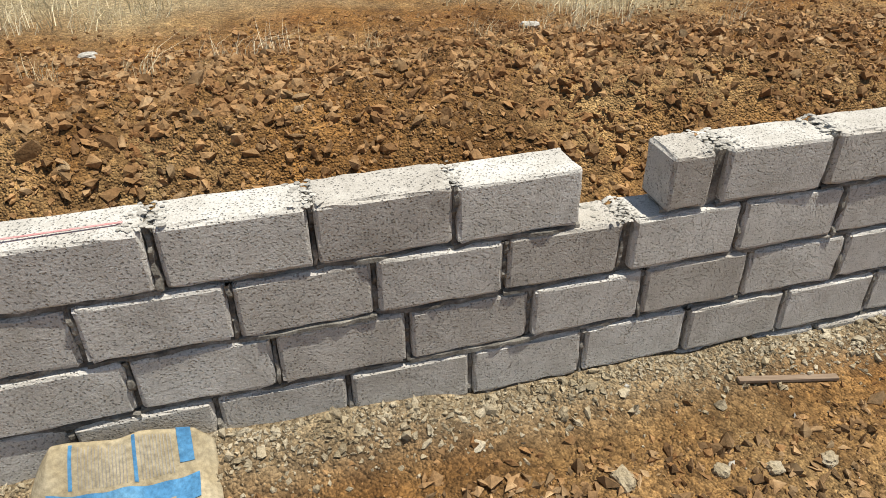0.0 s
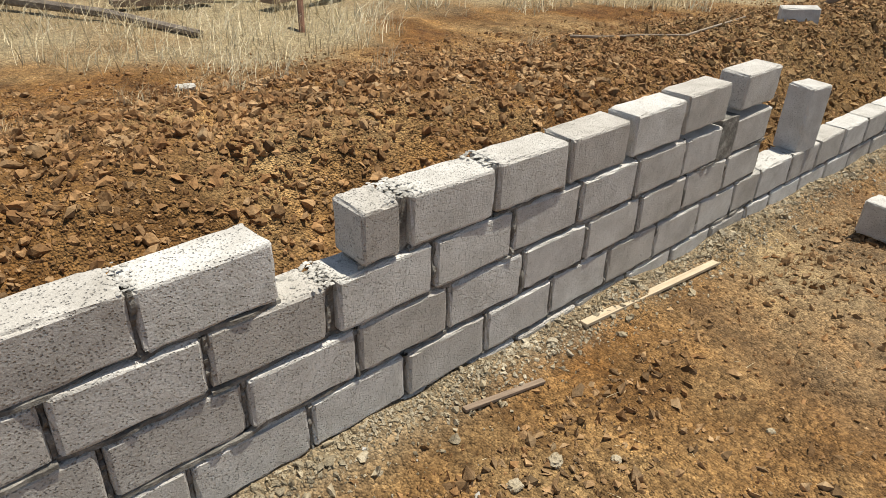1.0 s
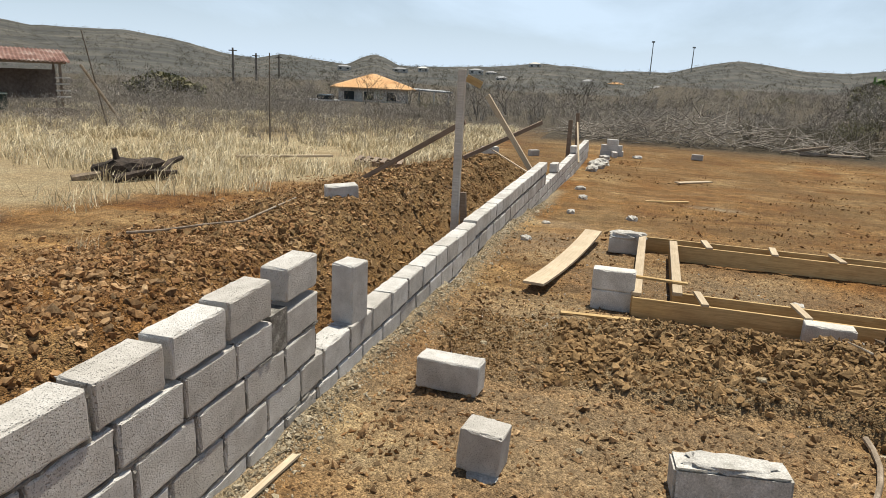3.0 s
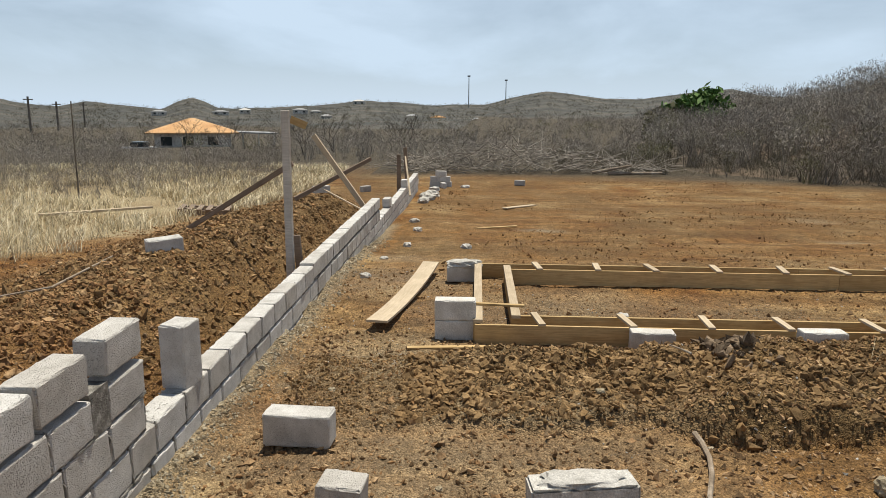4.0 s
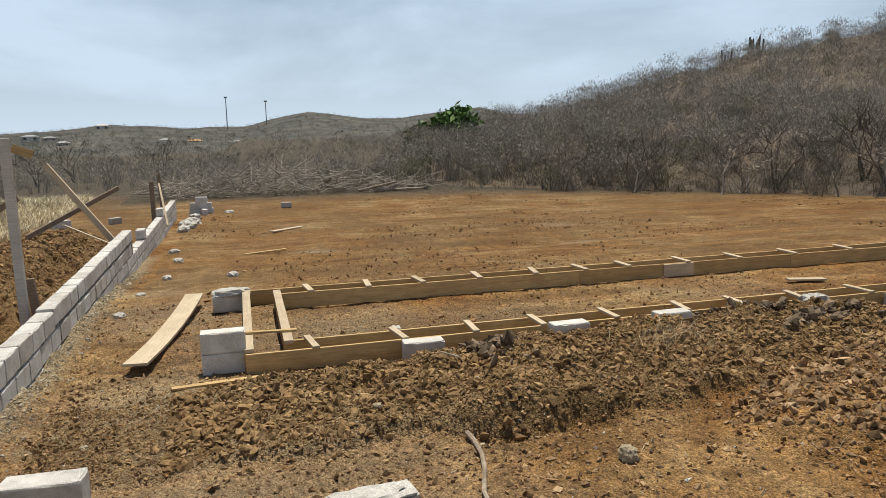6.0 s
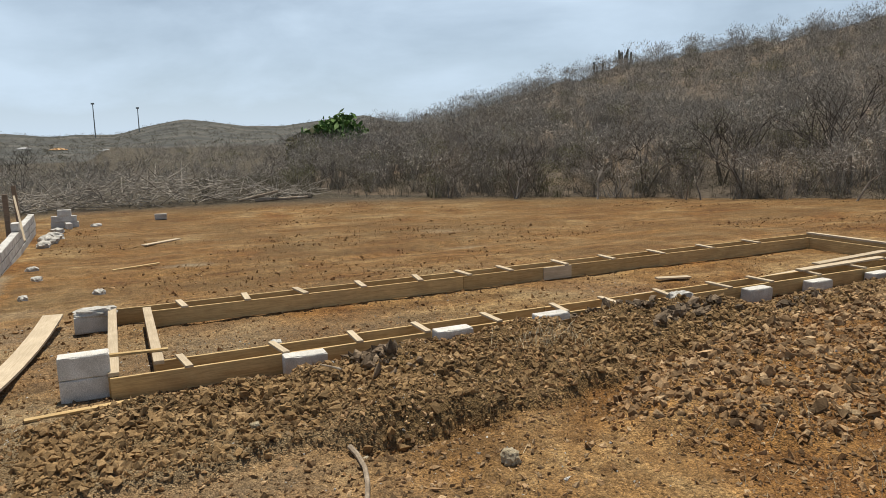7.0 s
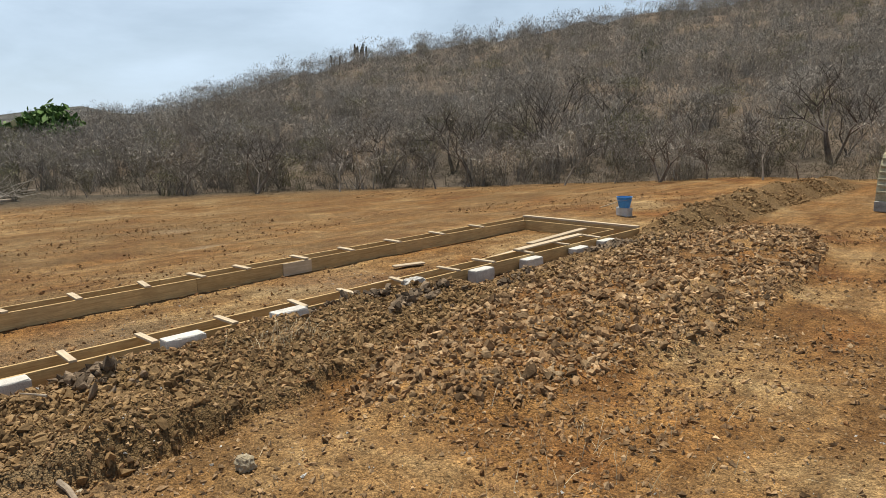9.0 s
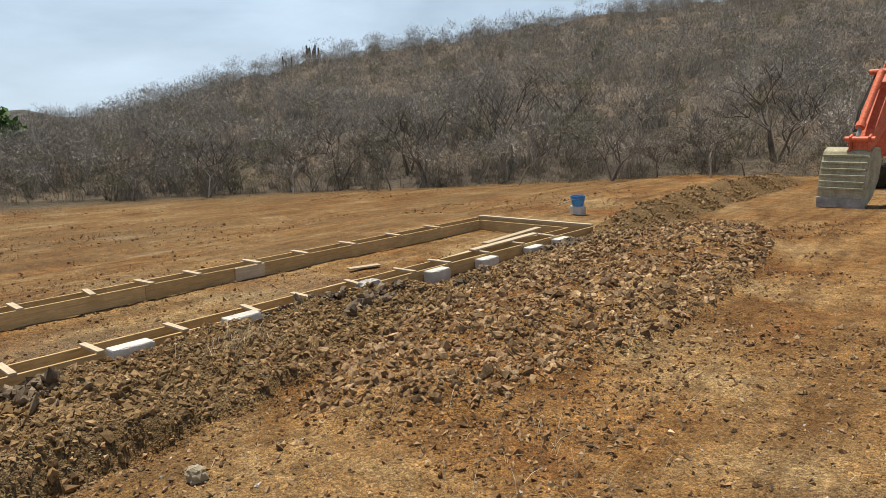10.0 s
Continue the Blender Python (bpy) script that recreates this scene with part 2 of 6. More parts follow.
OLDWOOD = wood_material("weathered_board", (0.17, 0.12, 0.085), (0.32, 0.25, 0.19))
GREYWOOD = wood_material("cement_stained_post", (0.48, 0.44, 0.38), (0.7, 0.66, 0.6))


SCRUBLAND = speckled("scrub_land", (0.04, 0.041, 0.036), (0.075, 0.073, 0.064), (0.15, 0.135, 0.108), 0.03, 0.35, bump=0, rand=0)
HILLSOIL = speckled("hill_earth", (0.06, 0.05, 0.038), (0.105, 0.082, 0.06), (0.2, 0.14, 0.09), 0.12, 1.6, bump=0.8, dist=0.3, rand=0)


# ---- building helpers ----
rng = np.random.default_rng(7)


def part(name, bm, mat, parent=None, label=""):
    """Links a bmesh as one mesh object, under a thing or a part."""
    me = bpy.data.meshes.new(name)
    bm.to_mesh(me)
    bm.free()
    me.materials.append(mat)
    ob = new(name, me)
    if parent is not None:
        ob.parent = parent
    if label:
        ob["label"] = label
    return ob


def thing(name, m, label, category, group="", kind=""):
    e = new(name)
    e.empty_display_size = 0.1
    e.matrix_world = m
    return tagged(e, label, category, group, kind)


def box(sx, sy, sz, m=None, bevel=0.0):
    """A box, centred in x and y, standing on z = 0, with bevelled edges."""
    bm = bmesh.new()
    bmesh.ops.create_cube(bm, size=1.0, matrix=Matrix.Translation((0, 0, sz / 2)) @ Matrix.Diagonal((sx, sy, sz, 1)))
    if bevel:
        bmesh.ops.bevel(bm, geom=bm.edges[:], offset=bevel, segments=1, affect="EDGES", clamp_overlap=True)
    if m is not None:
        bmesh.ops.transform(bm, matrix=m, verts=bm.verts)
    return bm


def tube(points, radii, sides=6):
    """A tapered round rod through points."""
    bm = bmesh.new()
    rings = []
    for i, p in enumerate(points):
        p = Vector(p)
        a = Vector(points[max(i - 1, 0)])
        c = Vector(points[min(i + 1, len(points) - 1)])
        q = (c - a).to_track_quat("Z", "Y")
        rings.append([bm.verts.new(p + q @ Vector((radii[i] * math.cos(k * math.tau / sides), radii[i] * math.sin(k * math.tau / sides), 0))) for k in range(sides)])
    for r0, r1 in zip(rings, rings[1:]):
        for k in range(sides):
            bm.faces.new((r0[k], r0[(k + 1) % sides], r1[(k + 1) % sides], r1[k]))
    bm.faces.new(rings[0][::-1])
    bm.faces.new(rings[-1])
    return bm


def join_bm(*bms):
    out = bms[0]
    for b in bms[1:]:
        me = bpy.data.meshes.new("tmp")
        b.to_mesh(me)
        b.free()
        out.from_mesh(me)
        bpy.data.meshes.remove(me)
    return out


def smoothstep(a, b, x):
    t = np.clip((np.asarray(x, float) - a) / (b - a), 0, 1)
    return t * t * (3 - 2 * t)


def wobble(x, y, scale, seed):
    """Smooth value noise, about -1 to 1, for arrays."""
    x = np.asarray(x, float) * scale + seed * 17.3
    y = np.asarray(y, float) * scale - seed * 9.1
    xi, yi = np.floor(x), np.floor(y)
    u, v = x - xi, y - yi
    u, v = u * u * (3 - 2 * u), v * v * (3 - 2 * v)

    def h(a, b):
        s = np.sin(a * 127.1 + b * 311.7 + seed * 74.7) * 43758.5453
        return (s - np.floor(s)) * 2 - 1
    return (h(xi, yi) * (1 - u) + h(xi + 1, yi) * u) * (1 - v) + (h(xi, yi + 1) * (1 - u) + h(xi + 1, yi + 1) * u) * v


# ---- the ground ----
def wall_y(x):
    """The wall's front face bends very slightly past the high run."""
    return -0.02 * np.clip(np.asarray(x, float) - 3.0, 0, 40)


def valley(x, y):
    """The land falls away gently past the plot."""
    x, y = np.asarray(x, float), np.asarray(y, float)
    return 0.034 * np.clip(np.hypot(x, y) - 36, 0, 80) * smoothstep(-16, -2, y + 0 * x)


def base_z(x, y):
    return np.interp(np.asarray(x, float), [-1, 5, 8.8, 13, 20, 26], [-0.05, -0.26, -0.29, -0.58, -0.84, -0.88]) - valley(x, y)


def bank_x(y):
    return np.interp(y, [-28, -19, -15, -12, -8, -3], [4.9, 5.35, 5.1, 4.75, 4.9, 4.98])


def bank(x, y):
    """Height of the spoil bank in front of the formwork."""
    x, y = np.asarray(x, float), np.asarray(y, float)
    crest = bank_x(y) + 0.1 * wobble(y, 0 * y, 0.9, 3)
    h = np.interp(y, [-22, -16, -13, -9, -7.8, -5, -3], [0.42, 0.34, 0.12, 0.1, 0.2, 0.19, 0.15]) + 0.06 * wobble(y, x * 0, 1.3, 5)
    cut = crest - 1.3 + 0.16 * wobble(y, 0 * y, 1.6, 6) + 0.06 * wobble(y, 0 * y, 5.0, 7)
    near = 0.55 * smoothstep(cut - 0.06, cut + 0.05, x) + 0.45 * smoothstep(cut + 0.05, crest - 0.15, x)
    sharp = smoothstep(-6.6, -5.2, y)                 # the cut edge fades into a plain slope
    near = sharp * near + (1 - sharp) * smoothstep(crest - 1.1, crest - 0.1, x)
    h = h * (1 + (1 - sharp) * 0.35 * wobble(x, y, 1.4, 19))
    full = 0.28 * smoothstep(-3.6, -4.6, y) * smoothstep(-9.5, -7.5, y)
    far = 1 - smoothstep(crest + 0.05 + full, crest + 0.42 + full, x)
    along = (0.35 * smoothstep(-0.3, -0.5, y) + 0.65 * smoothstep(-1.0, -2.4, y)) * smoothstep(-27.5, -25.0, y)
    return h * near * far * along


def rubble(x, y):
    """Height of the low heap of broken stone beyond the bank."""
    x, y = np.asarray(x, float), np.asarray(y, float)
    u, v = (x - 3.1 + 0.05 * (y + 10)) / 1.55, (y + 10.8) / 5.8
    return 0.24 * np.clip(1 - u * u - v * v, 0, 1) ** 0.7 * (1 + 0.3 * wobble(x, y, 1.1, 9))


def terrain(x, y):
    x, y = np.asarray(x, float), np.asarray(y, float)
    d = y - wall_y(x)                                  # distance behind the wall's front
    z = base_z(x, y)
    crest = 1.75 + 0.25 * wobble(x, 0 * x, 0.35, 1)
    hump = (0.55 + 0.08 * wobble(x, 0 * x, 0.5, 2)) * smoothstep(0.55, crest, d) * (1 - 0.62 * smoothstep(crest + 0.2, crest + 2.2, d))
    z = z + np.where(d > 0.1, hump * (1 - smoothstep(16, 24, x)), 0)
    z = z - 0.22 * smoothstep(0.12, 0.2, d) * (1 - smoothstep(0.45, 0.8, d)) * smoothstep(1.5, 3.0, x) * (1 - smoothstep(16, 20, x))
    z = z + bank(x, y) + rubble(x, y)
    dug = smoothstep(-3.2, -3.5, y) * smoothstep(-4.8, -4.3, y)     # a hollow under the bank's cut edge
    z = z + dug * (0.07 * np.exp(-((x - 3.84) / 0.12) ** 2) - 0.1 * np.exp(-((x - 3.6) / 0.11) ** 2))
    z = z + 0.06 * smoothstep(-0.3, -0.03, d) * (d < 0.1) * (1 - smoothstep(10, 14, x)) * (1 + 0.6 * wobble(x, y, 2.6, 18))
    r = np.hypot(x, y)
    near = 1 - smoothstep(12, 30, r)
    z = z + near * (0.018 * wobble(x, y, 2.3, 11) + 0.012 * wobble(x, y, 6.0, 12) + 0.008 * wobble(x, y, 15.0, 13))
    open_plot = smoothstep(8.5, 10.5, x) * (1 - smoothstep(26, 31, r)) * smoothstep(-0.4, -1.5, d)
    z = z + open_plot * (0.05 * wobble(x * 1.0 + 0.25 * y, y * 0.16, 1.1, 16) + 0.02 * wobble(x + 0.2 * y, y * 0.2, 3.0, 17))
    rough = smoothstep(0.5, 1.2, d) * (1 - smoothstep(3.0, 4.0, d)) + np.clip(bank(x, y) * 6, 0, 1) + np.clip(rubble(x, y) * 6, 0, 1)
    z = z + near * np.clip(rough, 0, 1) * (0.05 * wobble(x, y, 3.1, 14) + 0.03 * wobble(x, y, 8.0, 15))
    return z


def grass_edge(x):
    """How far behind the wall the grass begins."""
    return np.interp(x, [-3, 1, 2, 3.5, 4.5, 6, 8, 12], [4.6, 4.6, 4.2, 4.5, 5.8, 5.4, 4.3, 3.9])


def axis(lo, hi, fine, far, ratio=1.09):
    c = list(np.arange(lo, hi, fine))
    s, p = fine, c[-1]
    while p < far:
        s *= ratio
        p += s
        c.append(p)
    s, p = fine, c[0]
    while p > -far:
        s *= ratio
        p -= s
        c.insert(0, p)
    return np.array(c)


def build_ground():
    xs, ys = axis(-2.6, 7.5, 0.045, 2500), axis(-7.5, 3.6, 0.045, 2500)
    X, Y = np.meshgrid(xs, ys, indexing="ij")
    Z = terrain(X, Y)
    nx, ny = X.shape
    me = bpy.data.meshes.new("ground")
    idx = np.arange(nx * ny).reshape(nx, ny)
    quads = np.stack([idx[:-1, :-1], idx[1:, :-1], idx[1:, 1:], idx[:-1, 1:]], -1).reshape(-1, 4)
    me.from_pydata(np.stack([X, Y, Z], -1).reshape(-1, 3).tolist(), [], quads.tolist())
    D = (Y - wall_y(X))
    R = np.hypot(X + 1, Y + 1.7)
    patch = wobble(X, Y, 0.5, 21) * 0.6 + wobble(X, Y, 1.7, 22) * 0.5
    straw = smoothstep(-0.4, 1.0, D - grass_edge(X) + patch * 0.9) * (0.72 + 0.28 * smoothstep(-0.5, 0.2, patch)) * (1 - smoothstep(26, 36, X))
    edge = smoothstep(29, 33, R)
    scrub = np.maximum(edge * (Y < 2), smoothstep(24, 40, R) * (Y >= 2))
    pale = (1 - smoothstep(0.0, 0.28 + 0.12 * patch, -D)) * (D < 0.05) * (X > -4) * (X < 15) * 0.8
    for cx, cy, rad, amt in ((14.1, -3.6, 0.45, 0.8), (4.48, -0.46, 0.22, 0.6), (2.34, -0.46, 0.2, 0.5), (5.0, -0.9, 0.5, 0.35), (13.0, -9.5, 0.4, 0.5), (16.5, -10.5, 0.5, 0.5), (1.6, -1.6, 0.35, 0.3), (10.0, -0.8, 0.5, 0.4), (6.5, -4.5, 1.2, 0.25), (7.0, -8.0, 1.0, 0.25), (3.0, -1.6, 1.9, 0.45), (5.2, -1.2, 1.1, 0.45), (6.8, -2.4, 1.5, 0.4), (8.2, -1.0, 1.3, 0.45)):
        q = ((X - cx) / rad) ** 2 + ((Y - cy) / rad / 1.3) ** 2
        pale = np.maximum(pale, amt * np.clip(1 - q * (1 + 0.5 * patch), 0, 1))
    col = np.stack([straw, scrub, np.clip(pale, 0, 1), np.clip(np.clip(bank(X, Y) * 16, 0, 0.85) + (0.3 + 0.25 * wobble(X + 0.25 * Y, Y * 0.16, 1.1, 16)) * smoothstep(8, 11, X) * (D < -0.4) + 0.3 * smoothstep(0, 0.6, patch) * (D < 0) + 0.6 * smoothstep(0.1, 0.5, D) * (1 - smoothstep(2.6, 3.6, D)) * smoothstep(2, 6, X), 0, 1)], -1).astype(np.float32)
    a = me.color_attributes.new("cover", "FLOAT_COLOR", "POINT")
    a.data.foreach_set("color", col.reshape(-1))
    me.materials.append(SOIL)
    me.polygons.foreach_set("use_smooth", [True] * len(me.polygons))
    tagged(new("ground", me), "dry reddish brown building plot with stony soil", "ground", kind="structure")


build_ground()


# ---- hills ----
def profile(az, pts):
    p = np.array(pts)
    return np.interp(az, p[:, 0], p[:, 1])


HILL = [(-150, 3.0), (-120, 7.5), (-100, 10.0), (-80, 9.9), (-70, 9.5), (-61, 8.8), (-54.5, 7.95), (-48.5, 7.25), (-42, 6.5), (-37, 5.35), (-31, 3.65), (-26.5, 2.2), (-22.9, 1.68), (-19, 1.2), (-14, -0.4)]
HUB = (-0.75, -1.7, 1.9)


def hill_z(az, s):
    """Height on the near hill: s = 0 at its foot, 1 on its ridge."""
    top = HUB[2] + 105 * np.tan(np.radians(profile(az, HILL) - 0.8)) - 1.0
    foot = np.interp(-az, [10, 45, 62, 78, 150], [-0.95, -0.9, -0.7, -0.3, -0.1])
    return foot + (top - foot) * (0.35 * s + 0.65 * s ** 1.25)


def hill_r(az, s):
    foot = np.interp(-az, [5, 17, 30, 45, 62, 78, 150], [35.0, 33.0, 31.5, 30.5, 29.0, 27.5, 34.0])
    return foot + (105 - foot) * s


def polar_mesh(name, azs, ss, rf, zf, mat, label, category, attr=(0, 1, 0)):
    A, S = np.meshgrid(azs, ss, indexing="ij")
    R, Z = rf(A, S), zf(A, S)
    a = np.radians(A)
    V = np.stack([HUB[0] + R * np.cos(a), HUB[1] + R * np.sin(a), Z], -1)
    n, k = A.shape
    idx = np.arange(n * k).reshape(n, k)
    q = np.stack([idx[:-1, :-1], idx[:-1, 1:], idx[1:, 1:], idx[1:, :-1]], -1).reshape(-1, 4)
    me = bpy.data.meshes.new(name)
    me.from_pydata(V.reshape(-1, 3).tolist(), [], q.tolist())
    at = me.color_attributes.new("cover", "FLOAT_COLOR", "POINT")
    at.data.foreach_set("color", np.tile(np.array([*attr, 0], np.float32), n * k))
    me.materials.append(mat)
    me.polygons.foreach_set("use_smooth", [True] * len(me.polygons))
    return tagged(new(name, me), label, category, kind="structure")


def near_hill_z(A, S):
    z = hill_z(A, np.clip(S, 0, 1)) - np.where(S > 1, (S - 1) * 40, 0)
    return z + 0.5 * wobble(A, S * 30, 0.5, 31) * smoothstep(0.02, 0.2, S) + 0.25 * wobble(A, S * 30, 1.6, 32) * smoothstep(0.02, 0.2, S) - 0.25 * (S < 0.001)


polar_mesh("hillside", np.arange(-150, -13.9, 0.4), np.concatenate([np.linspace(0, 1, 60), np.linspace(1.05, 1.8, 8)]), hill_r, near_hill_z, HILLSOIL, "steep hillside of brown earth under leafless scrub", "hill")

FAR = [(-30, 0.9), (-23, 1.3), (-21, 1.75), (-19, 1.6), (-17.6, 1.42), (-14.5, 1.0), (-11.9, 1.02), (-9.5, 1.4), (-7.4, 1.62), (-5.5, 1.3), (-2.4, 0.55), (2.1, 0.5), (5, 0.7), (7.4, 0.8), (10, 0.5), (12.5, 0.3), (17, 0.12), (18.4, 0.13), (19.3, 0.6), (20.2, 0.92), (21.2, 0.6), (22.4, 0.05), (24.9, 0.27), (27.5, 0.55), (29.2, 0.15), (31.8, 0.44), (34, 1.0), (35.8, 1.32), (38.6, 1.67), (44.2, 1.6), (50, 2.5), (60, 3.0), (80, 2.0), (110, 0.6), (150, 0.4), (180, 0.3), (215, 0.4)]


def far_hill_z(A, S):
    return -4.2 + (HUB[2] + 700 * np.tan(np.radians(profile(A, FAR) - 0.05)) + 4.2) * np.clip(np.minimum(S, 2.2 - S), 0, 1) ** 1.3 + 0.5 * wobble(A, S * 6, 0.9, 33) * np.clip(S, 0, 1)


polar_mesh("far_hills", np.arange(-30, 215, 0.35), np.linspace(0, 1.3, 40), lambda A, S: 170 + 530 * S, far_hill_z,
           SCRUBLAND, "low scrub-covered hills on the horizon", "hill")


# ---- the block wall ----
L, H, W, J = 0.397, 0.197, 0.165, 0.012
ZT = 0.80
COURSE = 0.2085


def block_mesh(i, lx=L, ly=W, lz=H, worn=1.0, mat=BLOCK):
    """A rough cast block centred on its own middle, with worn, uneven edges."""
    r = np.random.default_rng(100 + i)
    bm = bmesh.new()
    bmesh.ops.create_cube(bm, size=1.0)
    for ax in range(3):
        dim, n = (lx, ly, lz)[ax], (7, 2, 3)[ax]
        for c in [0.013 / dim - 0.5, 0.5 - 0.013 / dim] + [k / n - 0.5 for k in range(1, n)]:
            co = [0, 0, 0]
            co[ax] = c
            no = [0, 0, 0]
            no[ax] = 1
            bmesh.ops.bisect_plane(bm, geom=bm.verts[:] + bm.edges[:] + bm.faces[:], plane_co=co, plane_no=no)
    for v in bm.verts:
        edge = sum(abs(abs(c) - 0.5) < 1e-4 for c in v.co)
        p = Vector((v.co.x * lx, v.co.y * ly, v.co.z * lz))
        if edge >= 2:
            wear = (0.0015 * edge + abs(r.normal(0, 0.0042)) * (edge - 1)) * worn
            if r.random() < 0.09:
                wear += 0.012 * r.random()
            for ax in range(3):
                if abs(abs(v.co[ax]) - 0.5) < 1e-4:
                    p[ax] -= math.copysign(wear * 0.7, v.co[ax])
        p += Vector(r.normal(0, 0.0013 if edge >= 2 else 0.0002, 3))
        v.co = p
    me = bpy.data.meshes.new("block")
    bm.to_mesh(me)
    bm.free()
    me.materials.append(mat)
    return me


FULL = [block_mesh(i) for i in range(6)]
HALF = [block_mesh(20 + i, 0.19) for i in range(3)]
wr = random.Random(5)
wall = thing("block_wall", Matrix(), "unfinished stepped garden wall of rough grey concrete blocks", "wall", kind="structure")
cells = []                                         # (x0, x1, course) of every block


def lay(x0, x1, course, tilt=0.0, dy=0.0, dz=0.0, mesh=None):
    cells.append((x0, x1, course))
    w = x1 - x0
    me = mesh or (wr.choice(FULL) if w > 0.3 else wr.choice(HALF))
    ob = new("block", me)
    ob.parent = wall
    nominal = L if w > 0.3 else 0.19
    xc = (x0 + x1) / 2
    z = ZT - course * COURSE - H / 2 + dz + wr.uniform(-0.004, 0.004)
    flip = wr.choice((0, 180))
    ob.matrix_world = pose(xc, float(wall_y(xc)) + W / 2 + dy + wr.uniform(-0.004, 0.004), z, wr.uniform(-1.2, 1.2), tilt + wr.uniform(-0.7, 0.7), flip + wr.uniform(-0.9, 0.9) - (1.15 if xc > 3 else 0)) @ Matrix.Diagonal((w / nominal * 0.986, 1, 0.974, 1))
    return ob


def run(x0, x1, course, first=L):
    """A course of stretchers from x0 to about x1, the first of the given length."""
    x, n = x0, first
    while x < x1 - 0.1:
        e = min(x + n, x1)
        lay(x, e, course)
        x, n = e + J, L


# course 0, with the gap and the blocks set apart
for x1 in (-0.293, -0.697, -1.105, -1.523, -1.935, -2.345, -2.755, -3.165):
    lay(x1 - L, x1, 0)
lay(0.0, 0.15, 0)
lay(0.2, 0.59, 0)
lay(0.605, 1.0, 0)
lay(1.025, 1.42, 0, tilt=-0.6)
lay(1.46, 1.857, 0, dz=0.01)
lay(1.885, 2.282, 0, dz=0.014)
lay(2.455, 2.852, 0, dz=0.02, dy=0.0)
# course 1
for k in range(8):
    e = -0.535 - 0.409 * k
    lay(e - L, e, 1)
lay(-0.525, -0.135, 1)
run(-0.098, 2.29, 1, 0.398)
lay(2.455, 2.852, 1)
# courses 2 to 4 of the high run
run(-3.7, 2.86, 2, 0.397)
run(-3.9, 2.62, 3, 0.397)
lay(2.63, 2.93, 3)
run(-3.7, 2.86, 4, 0.397)
# the low run beyond, its top level with course 3, and the lower stretch past it
x = 2.955
while x < 12.9:
    lay(x, x + L, 3, dz=0.0 if x < 7 else 0.022)
    x += 0.4085
run(2.87, 13.1, 4, 0.3)
run(3.0, 24, 5, 0.3)
run(5.1, 24.2, 6, 0.25)
run(9.0, 24, 7, 0.3)
lay(14.9, 15.3, 4)
lay(19.2, 19.6, 4)


def mortar_bed():
    """Mortar between and behind the blocks: one recessed core and lumps squeezed out of the joints."""
    bm = bmesh.new()

    def core(x0, x1, z0, z1, inset):
        xm = (x0 + x1) / 2
        b = box(x1 - x0, W - 2 * inset, z1 - z0, Matrix.Translation((xm, float(wall_y(xm)) + W / 2, z0)) @ Matrix.Rotation(-0.02 if xm > 3 else 0, 4, "Z"))
        return b
    t = [ZT - k * COURSE for k in range(9)]
    pieces = [core(-3.7, -0.31, t[1] - 0.02, t[0] - 0.018, 0.03), core(0.02, 0.99, t[1] - 0.02, t[0] - 0.012, 0.03),
              core(-3.8, 2.84, t[2], t[1] - 0.012, 0.03), core(-3.8, 2.84, t[4] - 0.2, t[2], 0.03), core(2.28, 2.46, t[2], t[1] + 0.02, 0.006)]
    for k in range(11):
        a = 2.86 + k * 0.92
        pieces.append(core(a, a + 0.925, t[6] - 0.3, t[3] - 0.015, 0.02))
    for k in range(12):
        a = 12.98 + k * 0.92
        pieces.append(core(a, a + 0.925, t[7] - 0.3, t[5] - 0.015, 0.012))
    return join_bm(*pieces)


part("mortar", mortar_bed(), MORTAR, wall, "dark grey mortar in the joints")


# ---- scattered pieces ----
def fast_mesh(name, verts, tris, mat, smooth=False):
    me = bpy.data.meshes.new(name)
    nv, nf = len(verts), len(tris)
    me.vertices.add(nv)
    me.vertices.foreach_set("co", np.ascontiguousarray(verts, np.float32).reshape(-1))
    me.loops.add(nf * 3)
    me.loops.foreach_set("vertex_index", np.ascontiguousarray(tris, np.int32).reshape(-1))
    me.polygons.add(nf)
    me.polygons.foreach_set("loop_start", np.arange(nf, dtype=np.int32) * 3)
    me.materials.append(mat)
    me.update(calc_edges=True)
    me.polygons.foreach_set("use_smooth", [smooth] * nf)
    return me


def ico():
    bm = bmesh.new()
    bmesh.ops.create_icosphere(bm, subdivisions=1, radius=1.0)
    v = np.array([x.co[:] for x in bm.verts])
    f = np.array([[w.index for w in p.verts] for p in bm.faces])
    bm.free()
    return v, f


ICO_V, ICO_F = ico()


def turns(n, r, tilt=0.6):
    a, b, c = r.uniform(0, math.tau, n), r.normal(0, tilt, n), r.normal(0, tilt, n)
    ca, sa, cb, sb, cc, sc = np.cos(a), np.sin(a), np.cos(b), np.sin(b), np.cos(c), np.sin(c)
    z, o = np.zeros(n), np.ones(n)
    A = np.stack([ca, -sa, z, sa, ca, z, z, z, o], -1).reshape(n, 3, 3)
    B = np.stack([o, z, z, z, cb, -sb, z, sb, cb], -1).reshape(n, 3, 3)
    C = np.stack([cc, z, sc, z, o, z, -sc, z, cc], -1).reshape(n, 3, 3)
    return A @ B @ C


